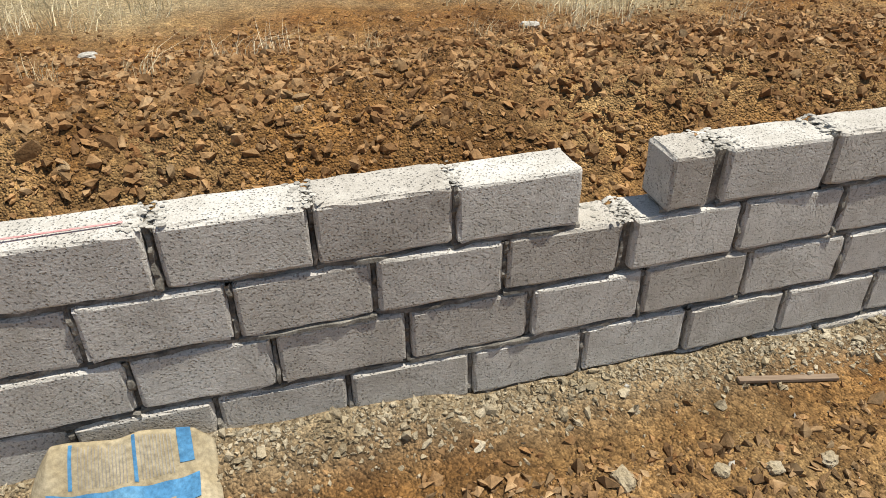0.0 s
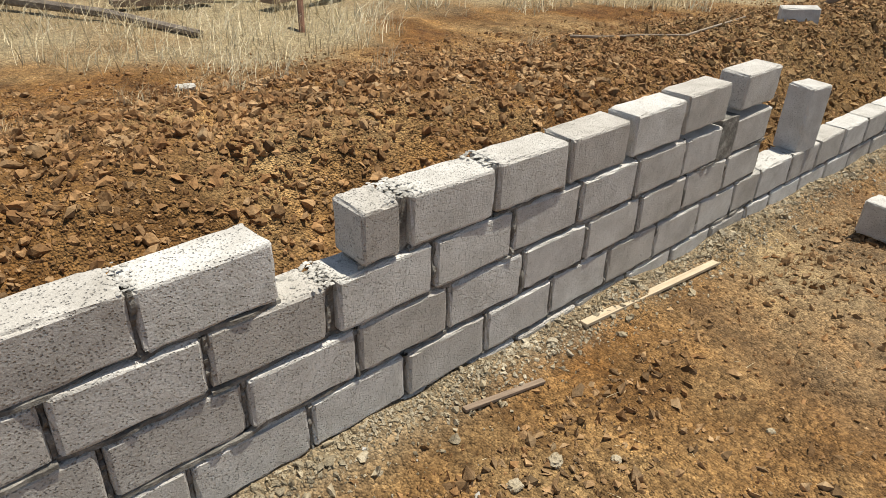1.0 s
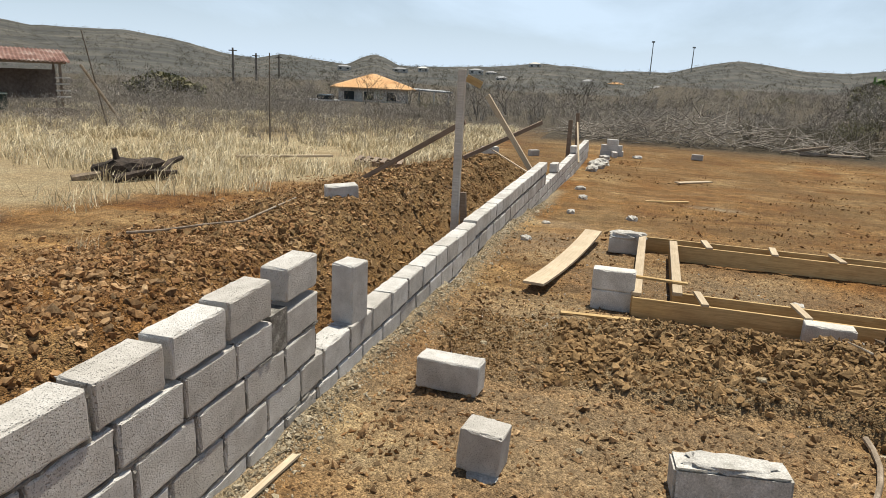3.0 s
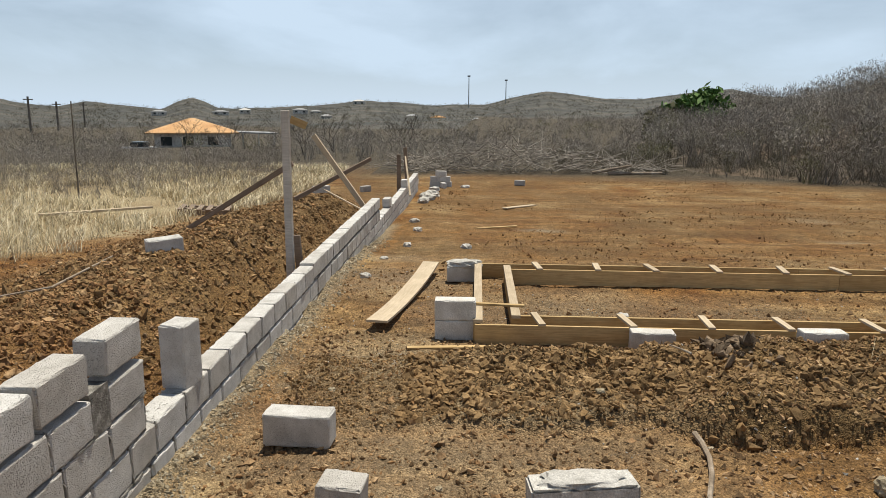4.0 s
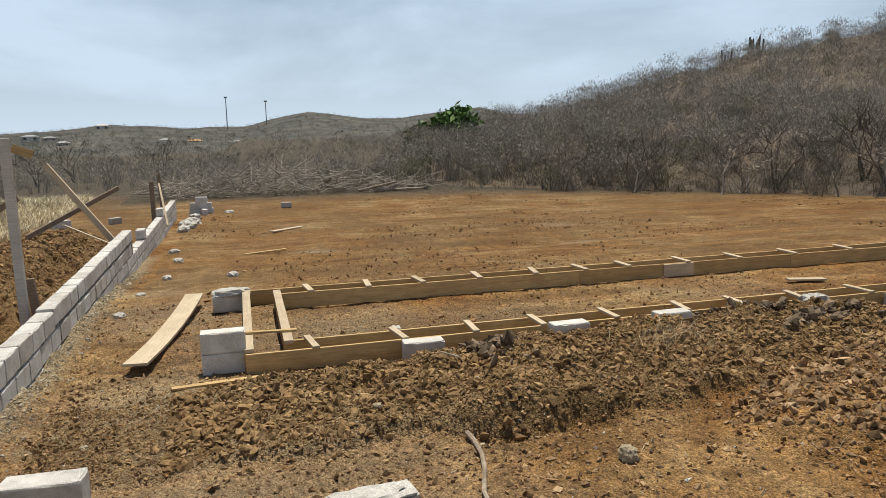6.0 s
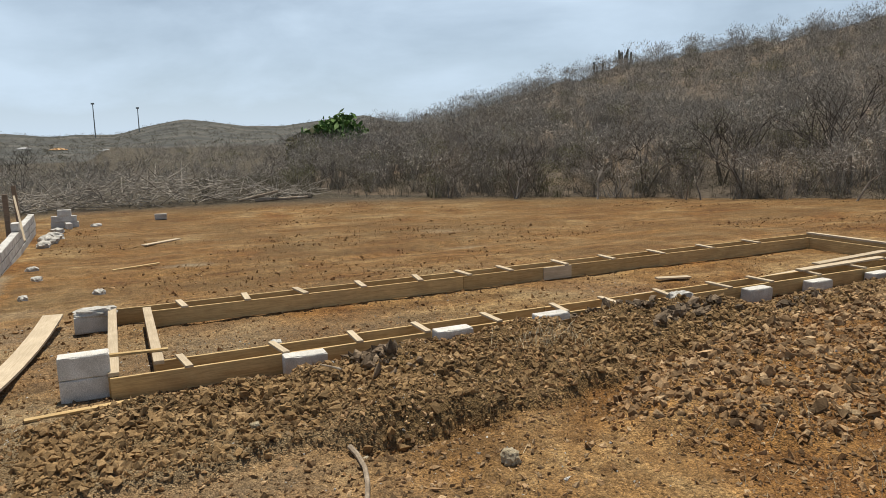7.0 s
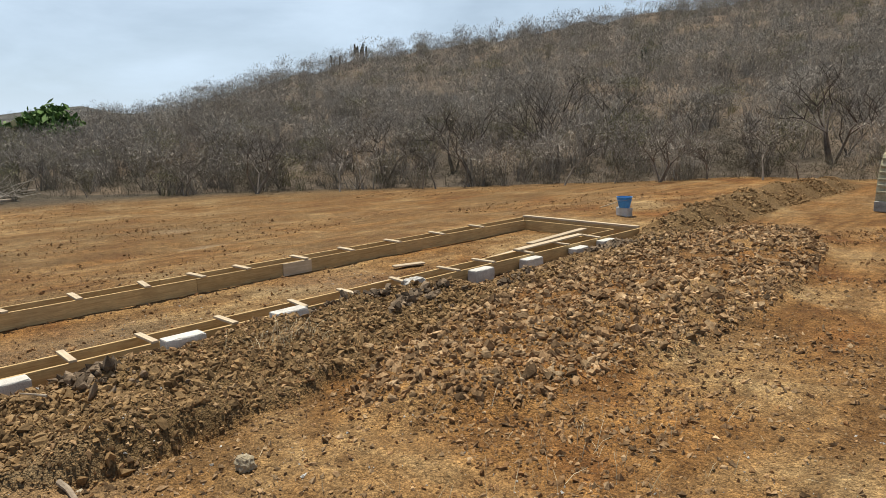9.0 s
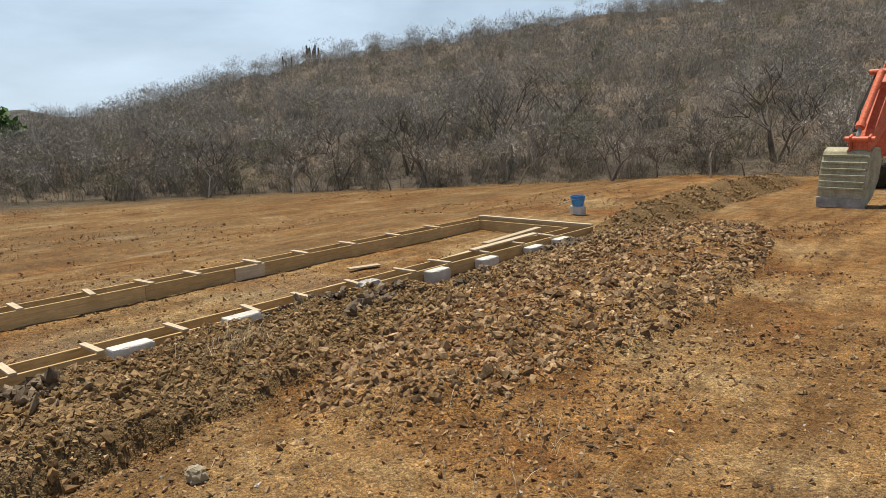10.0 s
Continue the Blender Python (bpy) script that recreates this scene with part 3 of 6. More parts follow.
OCT_V = np.array([(1, 0, 0), (-1, 0, 0), (0, 1, 0), (0, -1, 0), (0, 0, 1), (0, 0, -1)], float)
OCT_F = np.array([(0, 2, 4), (2, 1, 4), (1, 3, 4), (3, 0, 4), (2, 0, 5), (1, 2, 5), (3, 1, 5), (0, 3, 5)])


def stones(name, x, y, size, mat, label, seed, sink=0.25, flat=0.65, lift=0.0, tiny=False):
    """Angular lumps lying on the ground, joined in one mesh."""
    r = np.random.default_rng(seed)
    n = len(x)
    sc = size[:, None] * np.stack([r.uniform(0.7, 1.5, n), r.uniform(0.5, 1.1, n), r.uniform(0.45, 1.0, n) * flat / 0.65], -1)
    sv, sf = (OCT_V, OCT_F) if tiny else (ICO_V, ICO_F)
    v = sv[None] * (1 + r.normal(0, 0.27, (n, len(sv), 1))) + r.normal(0, 0.2, (n, len(sv), 3))
    v = v * sc[:, None, :]
    v = np.einsum("nij,nkj->nki", turns(n, r, 2.5 if tiny else 0.6), v)
    base = terrain(x, y) + sc[:, 2] * (0.75 - sink * 1.6) + lift
    v = v + np.stack([x, y, base], -1)[:, None, :]
    f = sf[None] + (np.arange(n) * len(sv))[:, None, None]
    return tagged(new(name, fast_mesh(name, v.reshape(-1, 3), f.reshape(-1, 3), mat)), label, "stones", kind="stuff")


def sizes(n, lo, hi, r, power=3.0):
    return lo + (hi - lo) * r.random(n) ** power


r1 = np.random.default_rng(41)
# loose soil thrown up behind the wall
n = 19000
x = r1.uniform(-3.2, 14, n) * 1.0
x = np.where(r1.random(n) < 0.55, r1.uniform(-3.0, 6.0, n), x)
y = wall_y(x) + r1.triangular(0.35, 1.7, 4.4, n)
stones("soil_clods", x, y, sizes(n, 0.007, 0.036, r1, 3.2), CLOD, "loose red-brown clods heaped behind the wall", 51)
n = 36000
x = np.where(r1.random(n) < 0.6, r1.uniform(-3.0, 5.0, n), r1.uniform(4, 14, n))
y = wall_y(x) + r1.triangular(0.35, 1.9, 4.6, n)
stones("soil_crumbs", x, y, sizes(n, 0.005, 0.022, r1, 2.2), CLOD, "fine red-brown crumbs heaped behind the wall", 64, tiny=True)
n = 8000
x = r1.uniform(4.5, 17, n)
y = wall_y(x) + r1.triangular(0.3, 1.3, 3.6, n)
stones("trench_clods", x, y, sizes(n, 0.012, 0.052, r1, 3.0), SPOIL, "rough brown clods heaped along the low wall", 68, tiny=True)
n = 2000
x, y = r1.uniform(-3, 12, n), r1.uniform(0.9, 3.6, n)
k = wobble(x, y, 0.8, 44) > -0.1
stones("broken_rock", x[k], y[k], sizes(k.sum(), 0.01, 0.042, r1, 3.0), STONE, "broken brown rock among the heaped soil", 52)
# the bank before the formwork
n = 20000
y = -1.3 - 24 * r1.random(n) ** 1.5
x = bank_x(y) + r1.normal(-0.55, 0.45, n)
k = bank(x, y) > 0.03
stones("bank_clods", x[k], y[k], sizes(k.sum(), 0.007, 0.042, r1, 3.2), SPOIL, "brown clods on the spoil bank beside the formwork", 53)
n = 34000
y = -0.35 - 12 * r1.random(n) ** 1.3
x = bank_x(y) + r1.uniform(-1.4, 0.4, n)
k = bank(x, y) > 0.02
stones("bank_crumbs", x[k], y[k], sizes(k.sum(), 0.004, 0.02, r1, 2.6), SPOIL, "fine olive-brown crumbs on the spoil bank", 66, tiny=True)
n = 7500
y = r1.uniform(-14, -1.8, n)
x = bank_x(y) + r1.normal(0.12, 0.24, n)
k = (wobble(x, y, 0.7, 45) + np.exp(-((y + 6.8) / 1.6) ** 2) > 0.35) & (bank(x, y) > 0.05) & (y < -3.8)
stones("bank_stones", x[k], y[k], sizes(k.sum(), 0.015, 0.07, r1, 2.4), DARKSTONE, "dark grey broken stones on the crest of the bank", 54, lift=0.025)
# the rubble heap
n = 17000
x, y = r1.uniform(1.3, 5.0, n), r1.uniform(-15.6, -4.8, n)
k = rubble(x, y) > 0.05 * (0.9 + wobble(x, y, 0.9, 3) + 0.5 * wobble(x, y, 2.4, 4))
stones("rubble_heap", x[k], y[k], sizes(k.sum(), 0.007, 0.05, r1, 3.2), STONE, "low heap of broken brown and grey rock", 55)
n = 900
x, y = r1.uniform(1.3, 4.8, n), r1.uniform(-15.6, -5.2, n)
k = rubble(x, y) > 0.04
stones("rubble_rocks", x[k], y[k], sizes(k.sum(), 0.015, 0.06, r1, 3.0), STONE, "larger angular rock lying on the rubble", 67)
n = 20000
x, y = r1.uniform(1.0, 5.4, n), r1.uniform(-17, -4.4, n)
k = rubble(x, y) + 0.05 * wobble(x, y, 1.3, 8) > 0.0
stones("rubble_crumbs", x[k], y[k], sizes(k.sum(), 0.006, 0.03, r1, 3.0), CLOD, "brown crumbs of earth and rock round the rubble", 63, tiny=True)
# the trampled plot
n = 42000
x, y = -2.6 + 11.6 * r1.random(n) ** 1.3, -r1.random(n) ** 1.7 * 13
k = y < wall_y(x) - 0.16 - 0.1 * r1.random(n)
stones("gravel", x[k], y[k], sizes(k.sum(), 0.003, 0.022, r1, 4.0), CLOD, "small stones and crumbs on trampled soil", 56, tiny=True, flat=0.55, sink=0.27)
r2 = np.random.default_rng(91)
n = 64000
x, y = r2.uniform(-2.0, 6.0, n), -0.35 - 11.6 * r2.random(n) ** 1.25
k = wobble(x, y, 0.8, 92) + 0.9 * r2.random(n) > 0.1
stones("loose_gravel", x[k], y[k], sizes(k.sum(), 0.004, 0.03, r2, 3.8), STONE, "brown pebbles and broken rock on trampled soil", 93, tiny=True, flat=0.6, sink=0.25)
n = 5200
x, y = r1.uniform(-2, 9, n), -r1.random(n) * 9
k = (y < wall_y(x) - 0.05) & (wobble(x, y, 0.9, 46) > 0.0)
stones("pale_crumbs", x[k], y[k], sizes(k.sum(), 0.003, 0.014, r1, 3.0), PALE, "pale mortar crumbs on the soil", 57, tiny=True)
n = 30000
x, y = r1.uniform(6, 28, n), r1.uniform(-26, -0.6, n)
k = (wobble(x, y, 0.35, 47) + 0.7 * wobble(x * 2.2, y * 0.5, 0.6, 48) > 0.05) & (np.hypot(x, y) < 31)
x, y = x[k], y[k]
n = len(x)
stones("field_clods", x, y, sizes(n, 0.008, 0.04, r1, 3.4), CLOD, "scattered clods over the levelled plot", 58, tiny=True, flat=0.4, sink=0.2)
# mortar droppings along the foot of the wall
n = 10000
x = np.where(r1.random(n) < 0.6, r1.uniform(-3, 3, n), r1.uniform(3, 13, n))
y = wall_y(x) - np.abs(r1.normal(0, 0.09, n)) - 0.01
stones("mortar_crumbs", x, y, sizes(n, 0.003, 0.013, r1, 2.5), SPILL, "fine pale mortar crumbs along the wall's foot", 65, tiny=True)
n = 1700
x = r1.uniform(-3, 13, n)
y = wall_y(x) - np.abs(r1.normal(0, 0.12, n)) - 0.01
stones("mortar_droppings", x, y, sizes(n, 0.006, 0.022, r1, 3.0), SPILL, "pale grey mortar droppings along the wall's foot", 59)


# ---- loose blocks ----
def loose_block(m, label, tint=None, mesh=None, group="loose blocks"):
    ob = new("concrete_block", mesh or FULL[wr.randrange(6)])
    ob.matrix_world = m
    return tagged(ob, label, "block", group)


def gz(x, y):
    return float(terrain(x, y))


loose_block(pose(3.465, -0.69, -0.2 + 0.11, 0, 0, 85) @ Matrix.Scale(1.1, 4), "grey concrete block lying on trampled soil")
CUBE = block_mesh(40, 0.235, 0.2, 0.235)
loose_block(pose(2.52, -1.11, -0.168 + 0.125, 2, -3, 84), "half concrete block set on a pale chip", mesh=CUBE)
loose_block(pose(3.53, 0.075, ZT - 3 * COURSE + 0.2, 0, 90, -11) @ Matrix.Scale(1.06, 4), "concrete block stood on end on the low wall")
loose_block(pose(7.2, 1.68, gz(7.2, 1.68) + 0.08, 4, -3, -52), "concrete block lying on the heaped soil")
loose_block(pose(15.95, 1.5, gz(15.95, 1.5) + 0.19, 90, 0, -55), "concrete block lying on the heaped soil")
loose_block(pose(23.2, 1.35, gz(23.2, 1.3) + 0.1, 0, 0, -40), "concrete block lying on the heaped soil")
loose_block(pose(26.1, -4.2, gz(26.1, -4.2) + 0.1, 0, 0, 80), "concrete block on the open plot")


def lump(name, sx, sy, sz, m, mat, seed, label, category, group=""):
    """A broken, knobbly chunk."""
    r = np.random.default_rng(seed)
    bm = bmesh.new()
    bmesh.ops.create_icosphere(bm, subdivisions=3, radius=1.0)
    for v in bm.verts:
        p = v.co.copy()
        q = max(abs(p.x), abs(p.y), abs(p.z))
        p = p * (0.55 + 0.45 / q)
        p *= 1 + 0.34 * noise.noise(p * 1.9 + Vector((seed, 0, 0))) + 0.14 * noise.noise(p * 4.3 + Vector((0, seed, 0)))
        v.co = (p.x * sx * 0.52, p.y * sy * 0.52, p.z * sz * 0.55)
    me = bpy.data.meshes.new(name)
    bm.to_mesh(me)
    bm.free()
    me.materials.append(mat)
    ob = new(name, me)
    ob.matrix_world = m
    return tagged(ob, label, category, group)


loose_block(pose(2.66, -2.36, -0.09, 3, 2, 94), "broken pale block crusted with mortar", mesh=block_mesh(41, 0.57, 0.2, 0.2, 6.0, CRUST))
lump("mortar_crust", 0.42, 0.17, 0.05, pose(2.66, -2.36, 0.012, 0, 0, 94), CRUST, 9, "pale crust of set mortar on a broken block", "mortar")
lump("block_chip", 0.13, 0.16, 0.035, pose(2.42, -1.13, -0.165), PALE, 4, "flat pale chip under a block", "stone")
for i, (x, y, d) in enumerate(((-0.28, -0.45, 0.075), (0.05, -0.48, 0.05), (0.22, -0.52, 0.05), (0.42, -0.53, 0.055), (-0.1, -0.85, 0.05), (0.6, -0.66, 0.035), (1.2, -0.95, 0.03), (2.9, -1.6, 0.045), (4.3, -0.75, 0.05), (4.1, -2.75, 0.06), (3.5, -3.35, 0.04))):
    lump("mortar_lump", d, d * 1.2, d * 0.7, pose(x, y, gz(x, y) + d * 0.1, 0, 0, i * 40) @ Matrix.Scale(0.85, 4), SPILL, 20 + i, "small grey lump of set mortar on soil", "stone", "mortar lumps")
lump("rock", 0.11, 0.1, 0.1, pose(2.93, -4.13, gz(2.93, -4.13) + 0.035), SPILL, 7, "pale rounded rock on bare soil", "stone")
for i, (x, y, d) in enumerate(((2.13, -7.1, 0.2), (3.3, -8.4, 0.22), (2.4, -6.7, 0.16), (1.9, -8.0, 0.17), (4.1, -6.2, 0.2), (3.9, -9.5, 0.25), (2.7, -10.5, 0.24), (4.6, -5.3, 0.17), (3.4, -7.2, 0.15), (2.9, -12.5, 0.25))):
    d *= 0.5
    lump("rock", d, d * 0.8, d * 0.7, pose(x, y, gz(x, y) + d * 0.15, 10, 5, i * 53), STONE, 60 + i, "angular brown rock on the rubble", "stone", "rubble rocks")


# ---- timber ----
def board(name, p0, p1, width, thick, mat, label, category, sag=0.0, up=(0, 0, 1), parent=None, edge=False, group=""):
    """A plank from p0 to p1 (its middle line); edge: standing on edge."""
    p0, p1 = Vector(p0), Vector(p1)
    d = p1 - p0
    n = 1 if not sag else 10
    bm = bmesh.new()
    bmesh.ops.create_cube(bm, size=1.0, matrix=Matrix.Diagonal((d.length, width, thick, 1)))
    for k in range(1, n):
        bmesh.ops.bisect_plane(bm, geom=bm.verts[:] + bm.edges[:] + bm.faces[:], plane_co=((k / n - 0.5) * d.length, 0, 0), plane_no=(1, 0, 0))
    for v in bm.verts:
        u = v.co.x / d.length * 2
        v.co.z += sag * (u * u - 1)
        v.co.y += 0.25 * sag * u * u
    if n == 1:
        bmesh.ops.bevel(bm, geom=bm.edges[:], offset=min(width, thick) * 0.08, segments=1, affect="EDGES")
    ob = part(name, bm, mat, parent)
    xa = d.normalized()
    ya = Vector(up).cross(xa).normalized()
    za = xa.cross(ya)
    m = Matrix((xa, ya, za)).transposed().to_4x4()
    if edge:
        m = m @ pose(0, 0, 0, 90)
    ob.matrix_world = Matrix.Translation((p0 + p1) / 2) @ m
    if category:
        tagged(ob, label, category, group)
    elif label:
        ob["label"] = label
    return ob


board("plank", (6.02, -0.92, -0.17), (8.7, -1.38, -0.14), 0.22, 0.025, PALEWOOD, "long bowed bleached plank lying on soil", "plank", sag=0.05)
board("stick", (0.33, -0.16, gz(0.33, -0.16) + 0.008), (0.72, -0.22, gz(0.72, -0.22) + 0.012), 0.026, 0.014, OLDWOOD, "short dull wooden batten on mortar crumbs", "stick")
board("stick", (1.13, -0.1, gz(1.13, -0.1) + 0.014), (2.24, -0.15, gz(2.24, -0.15) + 0.014), 0.04, 0.018, PALEWOOD, "light wooden batten along the wall's foot", "stick")
board("stick", (5.42, -1.25, gz(5.4, -1.25) + 0.02), (5.52, -2.2, gz(5.5, -2.1) + 0.02), 0.06, 0.02, PINE, "pale wooden batten before the formwork", "stick")
board("plank", (18.9, -3.1, gz(18.9, -3.1) + 0.03), (19.9, -4.05, gz(19.9, -4) + 0.03), 0.18, 0.03, PALEWOOD, "short pale plank on the open plot", "plank")
board("plank", (14.6, -2.2, gz(14.6, -2.2) + 0.02), (14.9, -3.1, gz(14.9, -3.1) + 0.02), 0.08, 0.02, PINE, "thin pale plank on the open plot", "plank")

# formwork for a strip footing
FO = Vector((5.66, -1.88, 0))
FU = Vector((-0.034, -1.0, 0)).normalized()
FV = Vector((-FU.y, FU.x, 0))
if FV.x < 0:
    FV = -FV
FLEN, FWID, STRIP, FTOP, FH = 12.1, 2.72, 0.32, -0.075, 0.2
form = thing("formwork", Matrix(), "long wooden footing formwork of sawn boards with cross battens", "formwork")


def fp(u, v, z):
    p = FO + FU * u + FV * v
    return (p.x, p.y, z)


def form_board(u0, v0, u1, v1):
    return board("board", fp(u0, v0, FTOP - FH / 2), fp(u1, v1, FTOP - FH / 2), FH, 0.027, PINE, "", "", parent=form, edge=True)


for v, u0 in ((0.0, 0.0), (STRIP, 0.36), (FWID - STRIP, 0.36), (FWID, 0.0)):
    u = u0
    for ln in (4.2, 3.6, 9.0):
        e = min(u + ln, FLEN - (0.0 if v in (0.0, FWID) else 0.36))
        form_board(u, v + wr.uniform(-0.006, 0.006), e - 0.004, v + wr.uniform(-0.006, 0.006))
        u = e
    if v in (STRIP, FWID - STRIP):
        board("splice", fp(5.9, v + (0.03 if v == STRIP else -0.03), FTOP - 0.1), fp(6.4, v + (0.03 if v == STRIP else -0.03), FTOP - 0.1), 0.19, 0.025, PALEWOOD, "", "", parent=form, edge=True)
for u in (0.0, 0.38, FLEN - 0.36, FLEN):
    inner = u in (0.38, FLEN - 0.36)
    form_board(u, STRIP if inner else 0.02, u, FWID - STRIP if inner else FWID - 0.02)
    if not inner:
        board("rail", fp(u + 0.03, 0.03, FTOP + 0.02), fp(u + 0.03, FWID, FTOP + 0.02), 0.09, 0.035, PALEWOOD, "", "", parent=form)
board("rail", fp(0.4, 0.2, FTOP + 0.02), fp(0.4, FWID - 0.25, FTOP + 0.02), 0.09, 0.035, PALEWOOD, "", "", parent=form)
board("batten", fp(0.0, 0.55, FTOP + 0.05), fp(0.5, 0.5, FTOP + 0.05), 0.05, 0.022, PINE, "", "", parent=form)
for i, u in enumerate((0.62, 1.44, 2.22, 2.95, 3.8, 4.65, 5.4, 6.2, 7.1, 7.9, 8.8, 9.8, 10.7)):
    board("batten", fp(u + wr.uniform(-0.05, 0.05), -0.03, FTOP + 0.014), fp(u + wr.uniform(-0.05, 0.05), STRIP + 0.05, FTOP + 0.014), 0.065, 0.024, PALEWOOD, "", "", parent=form)
for i, u in enumerate((0.8, 1.58, 2.25, 3.06, 3.93, 4.65, 5.32, 6.3, 7.2, 8.2, 9.3, 10.4)):
    board("batten", fp(u + wr.uniform(-0.04, 0.04), FWID - STRIP - 0.04, FTOP + 0.014), fp(u + wr.uniform(-0.04, 0.04), FWID + 0.04, FTOP + 0.014), 0.075, 0.024, PALEWOOD, "", "", parent=form)
for i, (u0, v0, u1, v1) in enumerate(((8.3, 0.72, 10.9, 0.98), (8.7, 0.22, 10.6, 0.3), (9.3, 0.42, 11.2, 0.62), (7.3, 1.5, 7.8, 1.35), (10.4, FWID + 0.3, 11.9, FWID + 0.12))):
    z = FTOP + 0.045 if i in (1, 2) else -0.23
    board("loose_board", fp(u0, v0, z), fp(u1, v1, z), 0.12, 0.025, PALEWOOD, "loose pale board laid beside the formwork", "plank", group="loose boards")

# blocks that prop the formwork
NEWBLOCK = speckled("pale_new_block", (0.5, 0.475, 0.43), (0.6, 0.575, 0.53), (0.7, 0.68, 0.64), 6, 110, bump=0.5, dist=0.004, rand=0.08)
PALEBLOCK = block_mesh(43, mat=NEWBLOCK)
def form_block(u, v, z, yaw=0, label="concrete block propping the formwork", mesh=None):
    p = fp(u, v, z)
    return loose_block(pose(*p, 0, 0, 90 - 2 + yaw), label, mesh=mesh or PALEBLOCK, group="formwork blocks")


form_block(-0.19, 0.16, -0.27 + 0.1, 3, "lower of two stacked concrete blocks at the formwork's corner")
form_block(-0.19, 0.16, -0.27 + 0.3, 1, "upper of two stacked concrete blocks at the formwork's corner")
for u, z in ((1.64, -0.165), (3.17, -0.13), (4.36, -0.12), (7.5, -0.18), (8.65, -0.2), (9.92, -0.215), (10.78, -0.2)):
    form_block(u, -0.11, z, wr.uniform(-3, 3))
lump("broken_block", 0.16, 0.36, 0.2, pose(*fp(6.2, -0.11, -0.1), 0, 0, 3), PALE, 12, "crumbling white block propping the formwork", "block")
form_block(-0.18, FWID - 0.12, -0.19, 2, "concrete block at the formwork's far corner")
lump("mortar_bag", 0.42, 0.2, 0.1, pose(*fp(-0.15, FWID - 0.12, -0.06), 0, 0, 85), PALE, 13, "crumpled white bag on a block", "bag")
lump("stone_chip", 0.16, 0.1, 0.06, pose(*fp(1.6, 0.95, -0.25)), PALE, 14, "pale stone inside the formwork", "stone")

# post, braces and batter boards behind the wall
def post(name, x, y, h, w, mat, label, lean=(0, 0), group=""):
    z = gz(x, y) - 0.12
    bm = box(w, w * 0.45, h, None, 0.006)
    ob = part(name, bm, mat)
    ob.matrix_world = pose(x, y, z, lean[0], lean[1], 76)
    return tagged(ob, label, "post", group)


post("post", 7.62, 0.32, 2.52, 0.1, GREYWOOD, "tall cement-stained wooden post behind the wall")
post("post", 7.85, 0.22, 1.0, 0.09, OLDWOOD, "short dark board propping the post", (0, 4))
board("profile_board", (7.7, 0.28, 1.8), (7.75, 0.1, 1.72), 0.09, 0.02, PINE, "orange-brown offcut nailed to the post's head", "board", edge=True)
board("brace", (8.1, 0.36, 1.25), (8.9, 2.1, gz(8.9, 2.1) + 0.03), 0.065, 0.03, OLDWOOD, "dark slanting board bracing the post", "brace", edge=True, group="braces")
board("brace", (13.7, 1.2, 1.4), (13.3, 0.06, -0.12), 0.11, 0.04, PALEWOOD, "slanting weathered board resting on the wall", "brace", edge=True, group="braces")
board("brace", (16.4, 0.35, 0.75), (14.2, 1.75, gz(14.2, 1.75) + 0.03), 0.1, 0.035, OLDWOOD, "dark slanting board bracing a stake", "brace", edge=True, group="braces")
board("batten", (13.4, 1.0, 0.35), (12.9, 0.1, -0.02), 0.035, 0.02, PALEWOOD, "thin pale batten resting on the wall", "stick")
post("stake", 20.0, -0.05, 1.6, 0.12, OLDWOOD, "dark wooden stake near the wall's end", (0, 0), "stakes")
post("stake", 22.5, -0.15, 1.7, 0.12, OLDWOOD, "dark wooden stake near the wall's end", (0, 3), "stakes")
board("batten", (20.6, -0.2, 0.55), (19.4, -0.42, -0.5), 0.05, 0.03, PALEWOOD, "pale batten leaning on the wall's end", "stick")

# block stack at the far end of the wall
for i, (dx, dy, dz, yaw) in enumerate(((0, 0, 0.1, 88), (0.05, 0.42, 0.1, 90), (0.0, 0.05, 0.3, 86), (0.04, 0.4, 0.3, 92), (0.0, 0.2, 0.5, 80), (-0.4, 0.1, 0.1, 10))):
    loose_block(pose(25.3 + dx, -1.4 + dy, gz(25.3, -1.2) + dz, 0, 0, yaw), "concrete block in a small stack at the wall's end", group="stacked blocks")
for i, (x, y, d) in enumerate(((20.5, -0.75, 0.4), (21.3, -0.85, 0.5), (22.3, -0.95, 0.45), (24.0, -1.0, 0.35), (15.6, -0.75, 0.22), (14.2, -0.9, 0.2), (11.6, -0.85, 0.16), (11.3, -1.9, 0.18), (8.4, -0.5, 0.14), (9.9, -0.6, 0.12), (25.0, -2.1, 0.3))):
    lump("mortar_lump", d, d * 0.8, d * 0.6, pose(x, y, gz(x, y) + d * 0.1, 0, 0, 31 * i), PALE, 70 + i, "pale lump of mortar and stone near the wall", "stone", "mortar lumps")


# ---- branches, roots and sticks ----
def branch(name, pts, r0, r1, mat, label, category="branch", group=""):
    n = len(pts)
    ob = part(name, tube(pts, [r0 + (r1 - r0) * i / (n - 1) for i in range(n)], 7), mat)
    return tagged(ob, label, category, group)


def on_ground(pts, h):
    return [(x, y, gz(x, y) + h) for x, y in pts]


